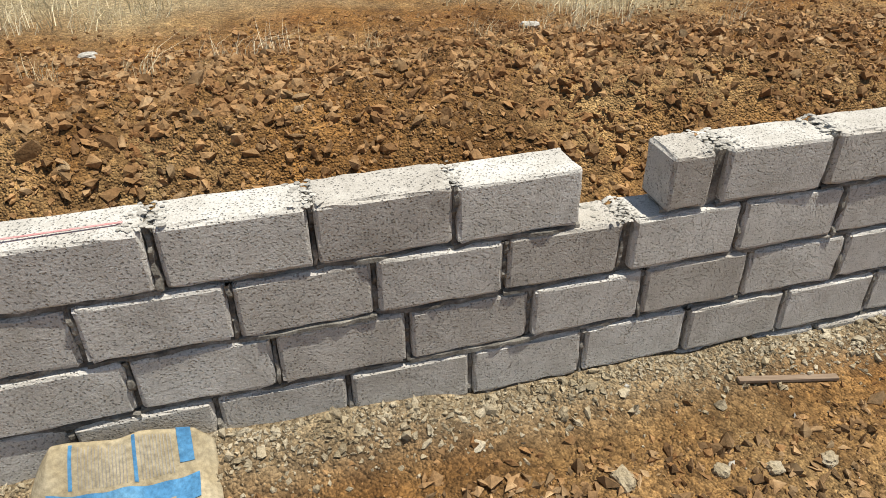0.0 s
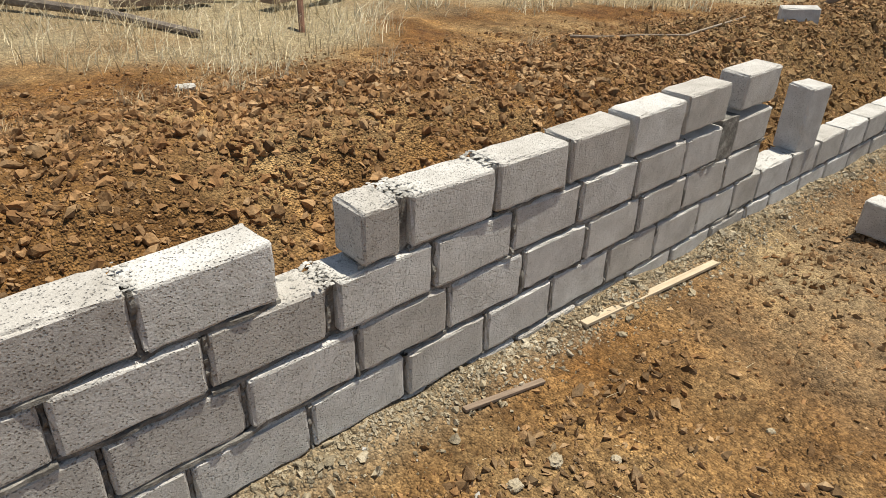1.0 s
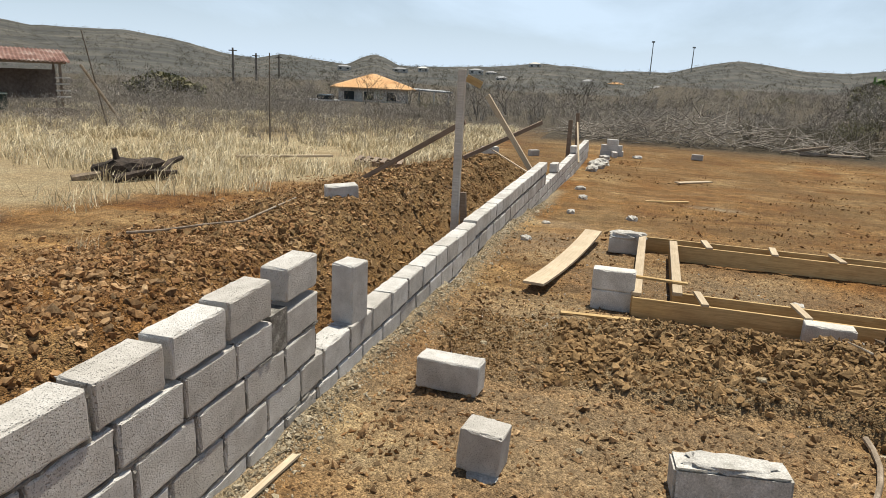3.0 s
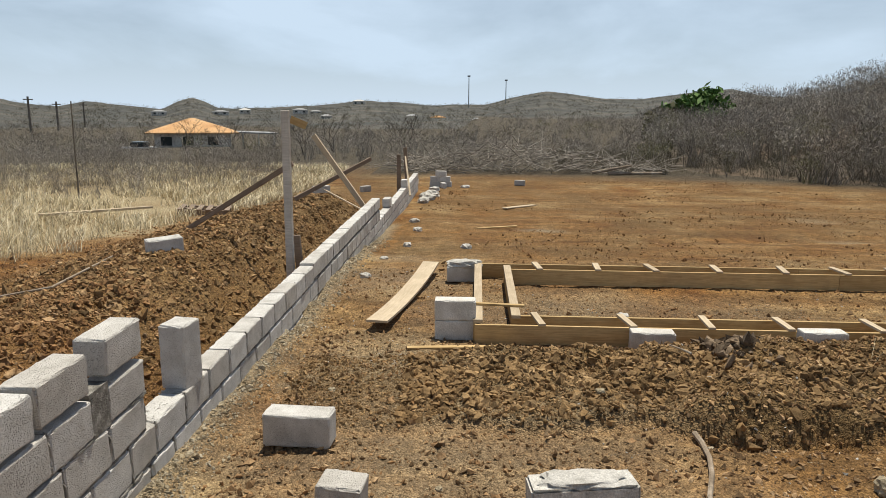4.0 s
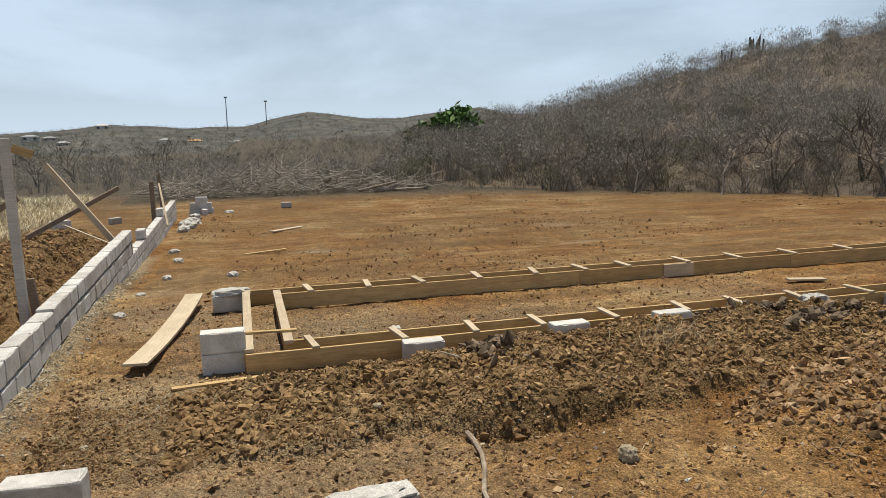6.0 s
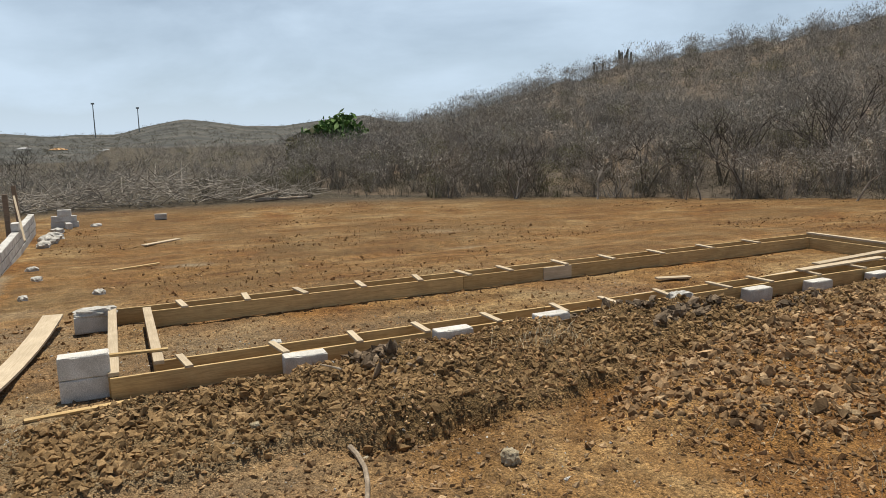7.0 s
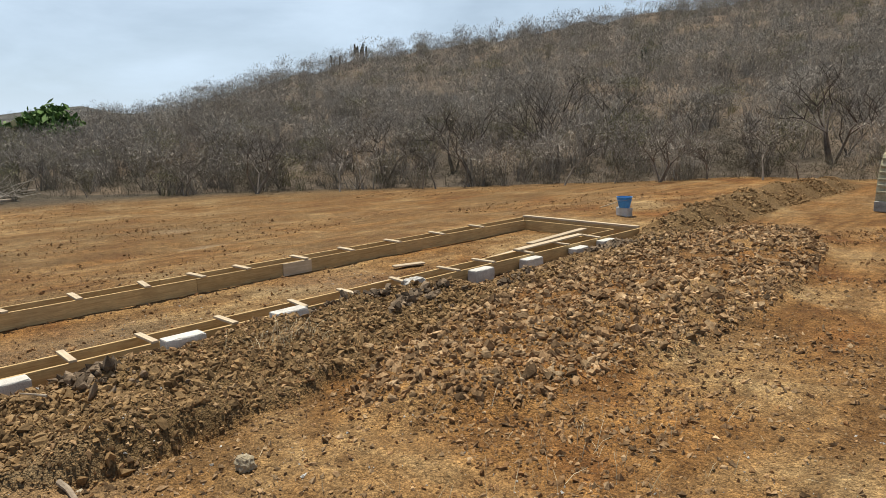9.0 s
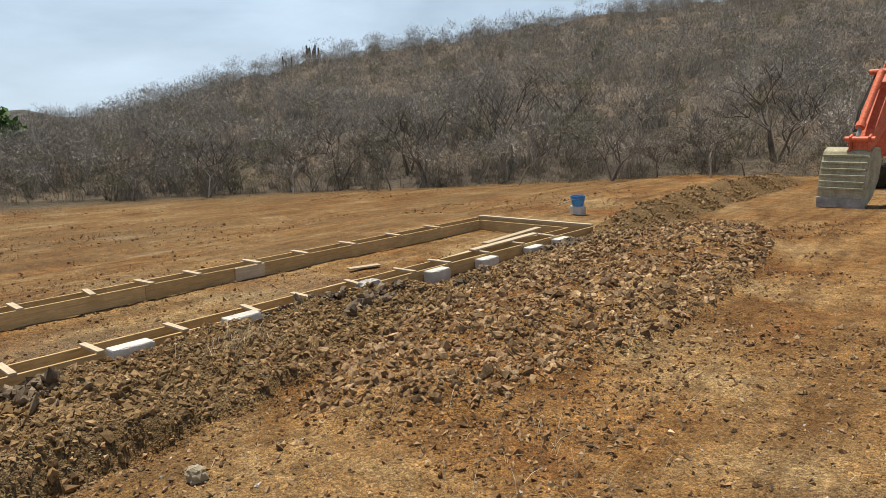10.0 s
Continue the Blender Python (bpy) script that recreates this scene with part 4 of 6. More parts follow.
branch("branch", on_ground([(3.62, -3.28), (3.5, -3.29), (3.28, -3.26), (3.05, -3.19), (2.78, -3.08), (2.45, -3.02)], 0.03), 0.02, 0.014, DEADWOOD, "bent bleached root lying on soil")
branch("branch", on_ground([(5.3, 3.3), (5.35, 2.9), (5.4, 2.45), (5.6, 2.1), (6.0, 2.05), (6.6, 2.0)], 0.05), 0.018, 0.01, DEADWOOD, "long thin bleached stick on the heaped soil")
branch("branch", on_ground([(4.55, -3.55), (4.62, -3.5), (4.7, -3.42)], 0.08), 0.01, 0.006, DEADWOOD, "short twig poking out of the bank")


# ---- trees and scrub ----
def grow(seed, height, spread, levels, kids, lean=0.25):
    """Segments (p0, p1, r0, r1) of a leafless tree."""
    r = random.Random(seed)
    out = []

    def limb(p, d, ln, rad, lv):
        q = p
        for s in range(2):
            d2 = (d + Vector((r.gauss(0, 0.16), r.gauss(0, 0.16), r.gauss(0.04, 0.1)))).normalized()
            e = q + d2 * ln * 0.5
            out.append((q, e, rad * (1 - 0.2 * s), rad * (0.8 - 0.2 * s), lv))
            q, d = e, d2
        if lv > 0:
            for k in range(kids + r.randint(0, 1)):
                a = r.uniform(0, math.tau)
                side = Vector((math.cos(a), math.sin(a), r.uniform(-0.1, 0.5)))
                limb(q, (d * 0.75 + side * spread).normalized(), ln * r.uniform(0.6, 0.85), rad * 0.55, lv - 1)
    for k in range(r.randint(1, 3)):
        a = r.uniform(0, math.tau)
        limb(Vector((r.gauss(0, 0.08), r.gauss(0, 0.08), -0.1)), Vector((math.cos(a) * lean, math.sin(a) * lean, 1)).normalized(), height * 0.36, height * 0.018, levels)
    return out


def blades(segs, width):
    """Two crossed slivers for every thin segment."""
    V, F = [], []
    for p, q, r0, r1, lv in segs:
        d = (q - p).normalized()
        for ref in (Vector((0.31, 0.95, 0.1)), Vector((0.95, -0.31, 0.2))):
            s = d.cross(ref)
            if s.length < 1e-3:
                continue
            s.normalize()
            i = len(V)
            w0, w1 = max(r0, width), max(r1, width * 0.55)
            V += [p - s * w0, p + s * w0, q + s * w1, q - s * w1]
            F += [(i, i + 1, i + 2), (i, i + 2, i + 3)]
    return np.array([tuple(v) for v in V]), np.array(F)


def twig_cloud(seed, n, h, w, fine=1.0):
    """A leafless bush: stems from the ground and a few rounded puffs of fine twigs, as triangles."""
    r = np.random.default_rng(seed)
    a0 = r.uniform(0, math.tau) + np.arange(5) * 1.257
    lobes = np.stack([np.cos(a0) * 0.3 * w, np.sin(a0) * 0.3 * w, h * r.uniform(0.42, 0.64, 5)], -1)
    lobes[0] = (0, 0, 0.68 * h)
    which = r.integers(0, 5, n)
    c = lobes[which]
    u = r.normal(0, 1, (n, 3))
    u /= np.linalg.norm(u, axis=1, keepdims=True)
    u[:, 2] = np.where(u[:, 2] < -0.35, -u[:, 2], u[:, 2])
    p = c + u * r.random((n, 1)) ** 0.4 * np.array([0.3 * w, 0.3 * w, 0.26 * h]) * r.uniform(0.8, 1.15, (5, 1))[which]
    d = u * 0.9 + r.normal(0, 0.5, (n, 3)) + np.array([0, 0, 0.25])
    d = d / np.linalg.norm(d, axis=1, keepdims=True) * h * r.uniform(0.035, 0.115, (n, 1)) * fine
    m = n // 10                                    # stems
    a = r.uniform(0, math.tau, m)
    p[:m] = np.stack([np.cos(a) * 0.12 * w, np.sin(a) * 0.12 * w, 0 * a - 0.05], -1)
    d[:m] = (c[:m] - p[:m]) * r.uniform(0.7, 1.2, (m, 1))
    s = np.cross(d, r.normal(0, 1, (n, 3)))
    s = s / np.linalg.norm(s, axis=1, keepdims=True) * h * r.uniform(0.0035, 0.0075, (n, 1)) * fine
    V = np.stack([p - s, p + s, p + d], 1)
    return V.reshape(-1, 3), np.arange(n * 3).reshape(-1, 3)


def scatter(name, protos, x, y, z, scale, mat, label, category, seed):
    r = np.random.default_rng(seed)
    Vs, Fs, k = [], [], 0
    which = r.integers(0, len(protos), len(x))
    for i, (pv, pf) in enumerate(protos):
        sel = np.where(which == i)[0]
        if not len(sel):
            continue
        a = r.uniform(0, math.tau, len(sel))
        c, s = np.cos(a)[:, None], np.sin(a)[:, None]
        sc = scale[sel][:, None]
        vx = (pv[None, :, 0] * c - pv[None, :, 1] * s) * sc + x[sel][:, None]
        vy = (pv[None, :, 0] * s + pv[None, :, 1] * c) * sc + y[sel][:, None]
        vz = pv[None, :, 2] * sc * r.uniform(0.8, 1.2, (len(sel), 1)) + z[sel][:, None]
        Vs.append(np.stack([vx, vy, vz], -1).reshape(-1, 3))
        Fs.append((pf[None] + (k + np.arange(len(sel)) * len(pv))[:, None, None]).reshape(-1, 3))
        k += len(sel) * len(pv)
    return tagged(new(name, fast_mesh(name, np.concatenate(Vs), np.concatenate(Fs), mat)), label, category, kind="stuff")


BUSH = [twig_cloud(200 + i, 150, 1.0, 0.9, 1.3) for i in range(8)]
PUFF = [twig_cloud(220 + i, 430, 1.0, 1.05) for i in range(8)]
TUFT = [twig_cloud(240 + i, 26, 1.0, 1.3, 3.4) for i in range(6)]
r2 = np.random.default_rng(77)


def polar_xy(az, rr):
    a = np.radians(az)
    return HUB[0] + rr * np.cos(a), HUB[1] + rr * np.sin(a)


# the hillside's scrub
n = 3500
az, s = r2.uniform(-88, -15, n), r2.random(n) ** 0.78
k = wobble(az * 0.9, s * 40, 0.35, 71) + 0.6 * wobble(az, s * 40, 1.0, 72) > -0.55
az, s = az[k], s[k]
n = len(az)
x, y = polar_xy(az, hill_r(az, s))
size = (0.9 + 2.1 * r2.random(n) ** 1.5) * (1 + 0.25 * s)
for near, protos in ((True, PUFF), (False, BUSH)):
    k = (s < 0.42) == near
    scatter("hill_scrub", protos, x[k], y[k], near_hill_z(az[k], s[k]) - 0.1, size[k], TWIG, "dense leafless grey-brown scrub on the lower hillside" if near else "dense leafless grey-brown scrub up to the ridge", "scrub", 81)
n = 300
az, s = r2.uniform(-88, -15, n), r2.random(n)
x, y = polar_xy(az, hill_r(az, s))
scatter("olive_scrub", PUFF, x, y, near_hill_z(az, s) - 0.1, r2.uniform(1.2, 2.4, n), OLIVE, "scattered olive-green bushes among leafless scrub", "scrub", 82)
# a closed row of bushes along the ridge
n = 420
az, s = r2.uniform(-88, -16, n), r2.uniform(0.9, 1.0, n)
x, y = polar_xy(az, hill_r(az, s))
scatter("ridge_scrub", PUFF, x, y, near_hill_z(az, s) - 0.3, r2.uniform(1.2, 2.0, n), TWIG, "dense grey-brown bushes along the ridge", "scrub", 89)
# undergrowth along the foot of the hill; its dark colour also paints shade under bushes
n = 1200
az, s = r2.uniform(-85, -8, n), r2.random(n) ** 1.5 * 0.16
x, y = polar_xy(az, hill_r(az, s) + 0.3)
scatter("undergrowth", BUSH, x, y, np.where(az < -14, near_hill_z(np.minimum(az, -14), s), base_z(x, y)) - 0.1, r2.uniform(0.5, 1.2, n), UNDER, "dark dry undergrowth along the hill's foot", "scrub", 87)
# flat country past the wall
n = 2600
az = r2.uniform(-15, 64, n)
rr = np.where(az < 3, 36, np.interp(az, [3, 12, 25, 45, 64], [38, 42, 44, 40, 34])) + r2.random(n) ** 1.6 * 200
x, y = polar_xy(az, rr)
k = (az < 15.5) | (az > 25) | (rr < 46) | (rr > 104)   # the clearing before the house
size = (0.6 + 1.5 * r2.random(n) ** 2) * np.interp(rr, [36, 240], [1.0, 1.8])
scatter("plain_scrub", BUSH, x[k], y[k], base_z(x[k], y[k]) - 0.1, size[k], TWIG, "dense leafless grey scrub on flat land", "scrub", 83)
n = 160
az = r2.uniform(-12, 60, n)
rr = 42 + r2.random(n) * 150
x, y = polar_xy(az, rr)
scatter("green_scrub", BUSH, x, y, base_z(x, y) - 0.1, r2.uniform(1.0, 2.0, n), OLIVE, "olive-green bushes on flat land", "scrub", 84)
# far slopes
n = 5200
az = r2.uniform(-26, 66, n)
q = r2.random(n) ** 0.8 * 0.98
x, y = polar_xy(az, 170 + 530 * q)
scatter("far_scrub", TUFT, x, y, far_hill_z(az, q) - 0.4, r2.uniform(1.4, 3.2, n), UNDER, "grey scrub dotted over distant slopes", "scrub", 88)
# low weeds in the grass
n = 150
x, y = r2.uniform(5, 32, n), r2.uniform(7, 30, n)
k = y > 4 + 0.1 * x
scatter("grey_weeds", BUSH, x[k], y[k], terrain(x[k], y[k]) - 0.05, r2.uniform(0.3, 0.85, k.sum()), TWIG, "grey weeds standing in dry grass", "weeds", 85)
n = 900
az = r2.uniform(14, 62, n)
rr = r2.uniform(24, 44, n)
x, y = polar_xy(az, rr)
scatter("field_weeds", BUSH, x, y, base_z(x, y) + 0.1, r2.uniform(0.5, 1.0, n), TWIG, "low grey scrub at the far side of the grass", "scrub", 86)


def make_tree(seed, h, label):
    segs = grow(seed, h, 0.75, 4, 2)
    t = thing("tree", Matrix(), label, "tree", "bare trees")
    tb = None
    for p, q, r0, r1, lv in segs:
        if lv >= 3:
            b = tube([p, q], [r0, r1], 6)
            tb = b if tb is None else join_bm(tb, b)
    part("trunk", tb, BARK, t)
    v, f = blades([g for g in segs if g[4] < 3], 0.011)
    c = new("crown", fast_mesh("crown", v, f, DARKTWIG))
    c.parent = t
    return t


TREES = [make_tree(300 + i, h, lab) for i, (h, lab) in enumerate(((4.6, "leafless grey tree at the plot's edge"), (3.4, "small leafless tree with many stems"), (5.2, "tall leafless tree with a wide crown"), (3.0, "low leafless grey tree"), (4.0, "leafless tree with a dark trunk")))]
spots = [(17.96, -30.3, 2), (27.2, -16.4, 1), (25.0, -18.6, 0), (19.6, -23.9, 3), (22.6, -21.2, 4)]
for i in range(36):
    a = -17 - 64 * (i + r2.random()) / 36
    d = float(hill_r(np.array(a), np.array(0.0))) + r2.random() ** 2 * 9 - 0.3
    px, py = polar_xy(a, d)
    spots.append((float(px), float(py), int(r2.integers(0, 5))))
for i in range(22):
    a = -14 + 40 * (i + r2.random()) / 22
    px, py = polar_xy(a, 50 + r2.random() * 34)
    spots.append((float(px), float(py), int(r2.integers(0, 5))))
used = set()
tall = [(9.6, 62, 2), (7.3, 66, 0), (12.2, 64, 4), (4.0, 70, 2), (26.0, 80, 4), (30.5, 70, 0)]
spots += [(*(float(q) for q in polar_xy(a, d)), k) for a, d, k in tall]
for px, py, k in spots:
    d, a = math.hypot(px - HUB[0], py - HUB[1]), math.degrees(math.atan2(py - HUB[1], px - HUB[0]))
    foot = float(hill_r(np.array(a), np.array(0.0)))
    z = float(near_hill_z(np.array(a), np.array((d - foot) / (105 - foot)))) if a < -14 and d > foot else float(base_z(px, py))
    m = pose(px, py, z - 0.05, 0, 0, r2.uniform(0, 360)) @ Matrix.Scale(float(np.interp(-a, [-3.5, -2.5, 10, 24, 40, 60], [0.82, 0.55, 0.5, 0.56, 0.7, 0.88])), 4)
    if k not in used:
        TREES[k].matrix_world = m
        used.add(k)
    else:
        copy_thing(TREES[k], m)


def leafy_tree(x, y, z, h, w, seed, mat, label):
    t = thing("tree", pose(x, y, z), label, "tree")
    r = np.random.default_rng(seed)
    tb = tube([(0, 0, -0.2), (0.1, 0, h * 0.25), (0.0, 0.1, h * 0.55)], [h * 0.05, h * 0.04, h * 0.025], 7)
    for k in range(5):
        a = k * 1.3
        tb = join_bm(tb, tube([(0.05, 0, h * 0.3), (math.cos(a) * w * 0.3, math.sin(a) * w * 0.3, h * 0.65)], [h * 0.025, h * 0.01], 5))
    part("trunk", tb, BARK, t)
    n = 5200
    c = r.normal(0, 1, (26, 3)) * np.array([w * 0.27, w * 0.27, h * 0.09]) + np.array([0, 0, h * 0.72])
    c[:, 2] += h * 0.16 * (1 - (c[:, 0] ** 2 + c[:, 1] ** 2) / (0.55 * w) ** 2)
    p = c[r.integers(0, 26, n)] + r.normal(0, 1, (n, 3)) * np.array([w * 0.085, w * 0.085, h * 0.06])
    d, s = r.normal(0, 0.17, (n, 3)), r.normal(0, 0.13, (n, 3))
    V = np.stack([p - d, p + s, p + d, p - s], 1).reshape(-1, 3)
    i = np.arange(n)[:, None] * 4
    F = np.concatenate([i + np.array([[0, 1, 2]]), i + np.array([[0, 2, 3]])])
    cr = new("crown", fast_mesh("crown", V, F, mat))
    cr.parent = t
    return t


px, py = polar_xy(-18.8, 68)
leafy_tree(float(px), float(py), -1.55, 5.0, 3.9, 5, LEAF, "spreading bright green tree above the scrub")
px, py = polar_xy(-16.6, 66)
leafy_tree(float(px), float(py), -1.8, 3.6, 3.0, 6, OLIVE, "yellowish green bush beside the green tree")

# heap of cleared branches at the plot's edge
def brush_heap():
    r = random.Random(8)
    bm = None
    for i in range(640):
        x, y = r.uniform(31.2, 34.0), r.uniform(-11.5, 1.0)
        hmax = 1.35 * (1 - abs(y + 4.5) / 8.5)
        z = gz(x, y) + r.random() * max(hmax, 0.15)
        a, e, ln = r.uniform(0, math.tau), r.gauss(0.15, 0.35), r.uniform(0.5, 1.9)
        d = Vector((math.cos(a) * math.cos(e), math.sin(a) * math.cos(e), math.sin(e))) * ln
        p = Vector((x, y, z))
        b = [p, p + d * 0.5 + Vector((0, 0, r.gauss(0, 0.06))), p + d]
        b = tube(b, [0.024, 0.016, 0.006], 4)
        if bm is None:
            bm = b
        else:
            for f in b.faces:
                bm.faces.new([bm.verts.new(v.co) for v in f.verts])
            b.free()
    return bm


tagged(part("brush_heap", brush_heap(), TWIG), "long heap of cleared grey branches at the plot's edge", "brush heap", kind="stuff")
branch("log", [(31.0, -7.9, gz(31, -8) + 0.1), (30.8, -9.6, gz(31, -9) + 0.45)], 0.08, 0.05, DEADWOOD, "bleached log leaning out of the brush heap", "log")
branch("log", [(30.9, -8.6, gz(31, -8) + 0.08), (30.5, -10.9, gz(31, -9) + 0.15)], 0.08, 0.06, DEADWOOD, "bleached log lying before the brush heap", "log")


# ---- dry grass ----
def grass(name, x, y, h, width, label, seed, flop=0.5):
    r = np.random.default_rng(seed)
    n = len(x)
    z = terrain(x, y) - 0.01
    a = r.uniform(0, math.tau, n)
    lean = np.abs(r.normal(0, flop, n)) * h
    tip = np.stack([x + np.cos(a) * lean + 0.12 * h, y + np.sin(a) * lean, z + h], -1)
    mid = np.stack([x + np.cos(a) * lean * 0.35, y + np.sin(a) * lean * 0.35, z + h * 0.62], -1)
    s = np.stack([-np.sin(a + 0.6), np.cos(a + 0.6), 0 * a], -1) * width[:, None]
    b = np.stack([x, y, z], -1)
    V = np.stack([b - s, b + s, mid + s * 0.7, mid - s * 0.7, tip], 1).reshape(-1, 3)
    i = np.arange(n)[:, None] * 5
    F = np.concatenate([i + np.array([[0, 1, 2]]), i + np.array([[0, 2, 3]]), i + np.array([[3, 2, 4]])])
    return tagged(new(name, fast_mesh(name, V, F, STRAW)), label, "grass", kind="stuff")


r3 = np.random.default_rng(91)
n = 100000
tuft_x, tuft_y = r3.uniform(-6, 34, 9000), 3.4 + r3.random(9000) ** 1.6 * 27
k = r3.integers(0, 9000, n)
x = tuft_x[k] + r3.normal(0, 0.13, n)
y = tuft_y[k] + r3.normal(0, 0.13, n)
w = wobble(x, y, 0.45, 61) + 0.6 * wobble(x, y, 1.5, 62)
k = (y > grass_edge(x) + wall_y(x) - w * 0.8) & (w + 0.3 * smoothstep(5, 10, y) > -0.35)
x, y = x[k], y[k]
dist = np.hypot(x + 1, y + 1.7)
grass("dry_grass", x, y, r3.uniform(0.05, 0.3, len(x)) * np.interp(dist, [5, 12], [0.8, 1.15]), np.interp(dist, [4, 12, 30], [0.0022, 0.005, 0.013]) * r3.uniform(0.7, 1.4, len(x)), "pale dry grass on the land behind the wall", 92, 0.95)
tx, ty = r3.uniform(-3, 5, 14), r3.uniform(2.3, 3.6, 14)
x = np.repeat(tx, 40) + r3.normal(0, 0.07, 560)
y = np.repeat(ty, 40) + r3.normal(0, 0.07, 560)
grass("grass_tufts", x, y, r3.uniform(0.06, 0.22, 560), np.full(560, 0.002), "small dry grass tufts on the heaped soil", 93, 0.7)
x = np.concatenate([r3.normal(4.55, 0.15, 160), r3.normal(1.5, 0.5, 120)])
y = np.concatenate([r3.normal(-5.6, 0.2, 160), r3.normal(-5.5, 0.5, 120)])
grass("straw_tufts", x, y, r3.uniform(0.05, 0.2, 280), np.full(280, 0.002), "wisps of straw on the bare plot", 94, 0.8)


# ---- mortar squeezed out of the wall's joints ----
def joint_lumps():
    r = np.random.default_rng(17)
    P, S = [], []
    # rough mortar left on top of the joints
    for xj, spread, drop, count in ((-0.695, 0.022, 0, 40), (-1.105, 0.02, 0, 40), (-1.52, 0.03, 0, 50), (0.175, 0.035, 0, 90), (0.6, 0.03, 0, 50), (-0.118, 0.025, 1, 60), (-0.2, 0.05, 1, 25), (2.37, 0.06, 1, 70), (3.36, 0.02, 3, 25), (3.1, 0.12, 3, 40)):
        for k in range(count):
            xx = xj + r.normal(0, spread)
            P.append((xx, float(wall_y(xx)) + r.uniform(0.004, W - 0.004), ZT - drop * COURSE - 0.002 + r.normal(0, 0.0015)))
            S.append(r.uniform(0.003, 0.0085))
    P, S = np.array(P), np.array(S)
    n = len(P)
    v = ICO_V[None] * (1 + r.normal(0, 0.25, (n, 12, 1))) * S[:, None, None] * np.array([1.5, 1.2, 0.45])
    v = v + P[:, None, :]
    f = ICO_F[None] + (np.arange(n) * 12)[:, None, None]
    ob = new("mortar_lumps", fast_mesh("mortar_lumps", v.reshape(-1, 3), f.reshape(-1, 3), CRUST))
    ob.parent = wall
    ob["kind"] = "stuff"


joint_lumps()


def joint_ribbons():
    """Mortar in each joint, raked to uneven depths and smeared over the edges here and there."""
    V, F = [], []

    def ribbon(p0, p1, across, n, seed):
        t = np.linspace(0, 1, n)
        x, z = p0[0] + (p1[0] - p0[0]) * t, p0[1] + (p1[1] - p0[1]) * t
        k = x * 1.0 + z * 3.1
        depth = np.clip(0.011 + 0.018 * wobble(k, 0 * k + seed, 6.0, 25) + 0.007 * wobble(k, 0 * k + seed, 27.0, 26), -0.003, 0.032)
        wide = 0.011 + 0.005 * wobble(k, 0 * k + seed, 11.0, 27)
        slip = 0.004 * wobble(k, 0 * k + seed, 16.0, 28)
        base = len(V)
        for i in range(n):
            for o, push in ((-1.0, 0.014), (-0.55, 0.0), (0.5, 0.001), (1.0, 0.014)):
                off = o * wide[i] + slip[i]
                V.append((x[i] + (0 if across else off), float(wall_y(x[i])) + depth[i] + push, z[i] + (off if across else 0)))
        for i in range(n - 1):
            for j in range(3):
                q = base + i * 4 + j
                F.append((q, q + 4, q + 5))
                F.append((q, q + 5, q + 1))
    for i, (x0, x1, c) in enumerate(cells):
        zt = ZT - c * COURSE
        near = x0 < 3.2
        if c > 0 or x1 < 1.3:
            ribbon((x0 - 0.006, zt - H - 0.006), (x1 + 0.006, zt - H - 0.006), True, 34 if near else 10, i * 0.37)
        if (c == 0 and (x0 > 1.0 or -0.3 < x1 < -0.28)) or abs(x1 - 2.852) < 0.02:
            continue
        ribbon((x1 + J / 2, zt - H), (x1 + J / 2, zt - 0.002), False, 18 if near else 6, i * 0.37 + 50)
    ob = new("mortar_joints", fast_mesh("mortar_joints", np.array(V), np.array(F), MORTAR))
    ob.parent = wall
    ob["kind"] = "stuff"


joint_ribbons()
PINK = speckled("red_chalk", (0.5, 0.2, 0.2), (0.6, 0.3, 0.3), (0.62, 0.42, 0.4), 20, 120, bump=0, rand=0)
ob = part("chalk_line", box(0.42, 0.008, 0.0015), PINK, wall, "faint red chalk line on a block's top")
ob.matrix_world = pose(-1.78, 0.045, ZT + 0.0025, 0, 0, 1)


# ---- cement bag ----
CREAM = speckled("paper_bag", (0.3, 0.245, 0.15), (0.4, 0.335, 0.22), (0.5, 0.44, 0.32), 6, 60, bump=0.3, dist=0.004, rand=0)
BLUE = speckled("blue_print", (0.06, 0.2, 0.4), (0.09, 0.27, 0.5), (0.16, 0.36, 0.56), 8, 60, bump=0.2, dist=0.004, rand=0)
GREYPRINT = speckled("grey_print", (0.28, 0.26, 0.24), (0.36, 0.34, 0.3), (0.45, 0.42, 0.36), 10, 60, bump=0, rand=0)


def bag_point(u, v, lift=0.0):
    x = -1.96 + 0.49 * u + 0.05 * v * (u - 0.5) - 0.1 * v * (1 - u)
    y = -0.06 - 0.42 * v + 0.006 * math.sin(u * 9)
    z = gz(x, y) + (0.125 - 0.075 * u) * max(0, 1 - 2 * v) ** 1.3 + 0.03 + 0.02 * math.sin(u * 13 + v * 4) * (0.15 + v) + 0.012 * v * math.sin(u * 31 - v * 9) + 0.02 * math.sin(v * 11 + u * 3)
    z -= 0.07 * max(0, 0.12 - u) / 0.12 + 0.05 * max(0, u - 0.9) / 0.1
    return (x, y, z + lift)


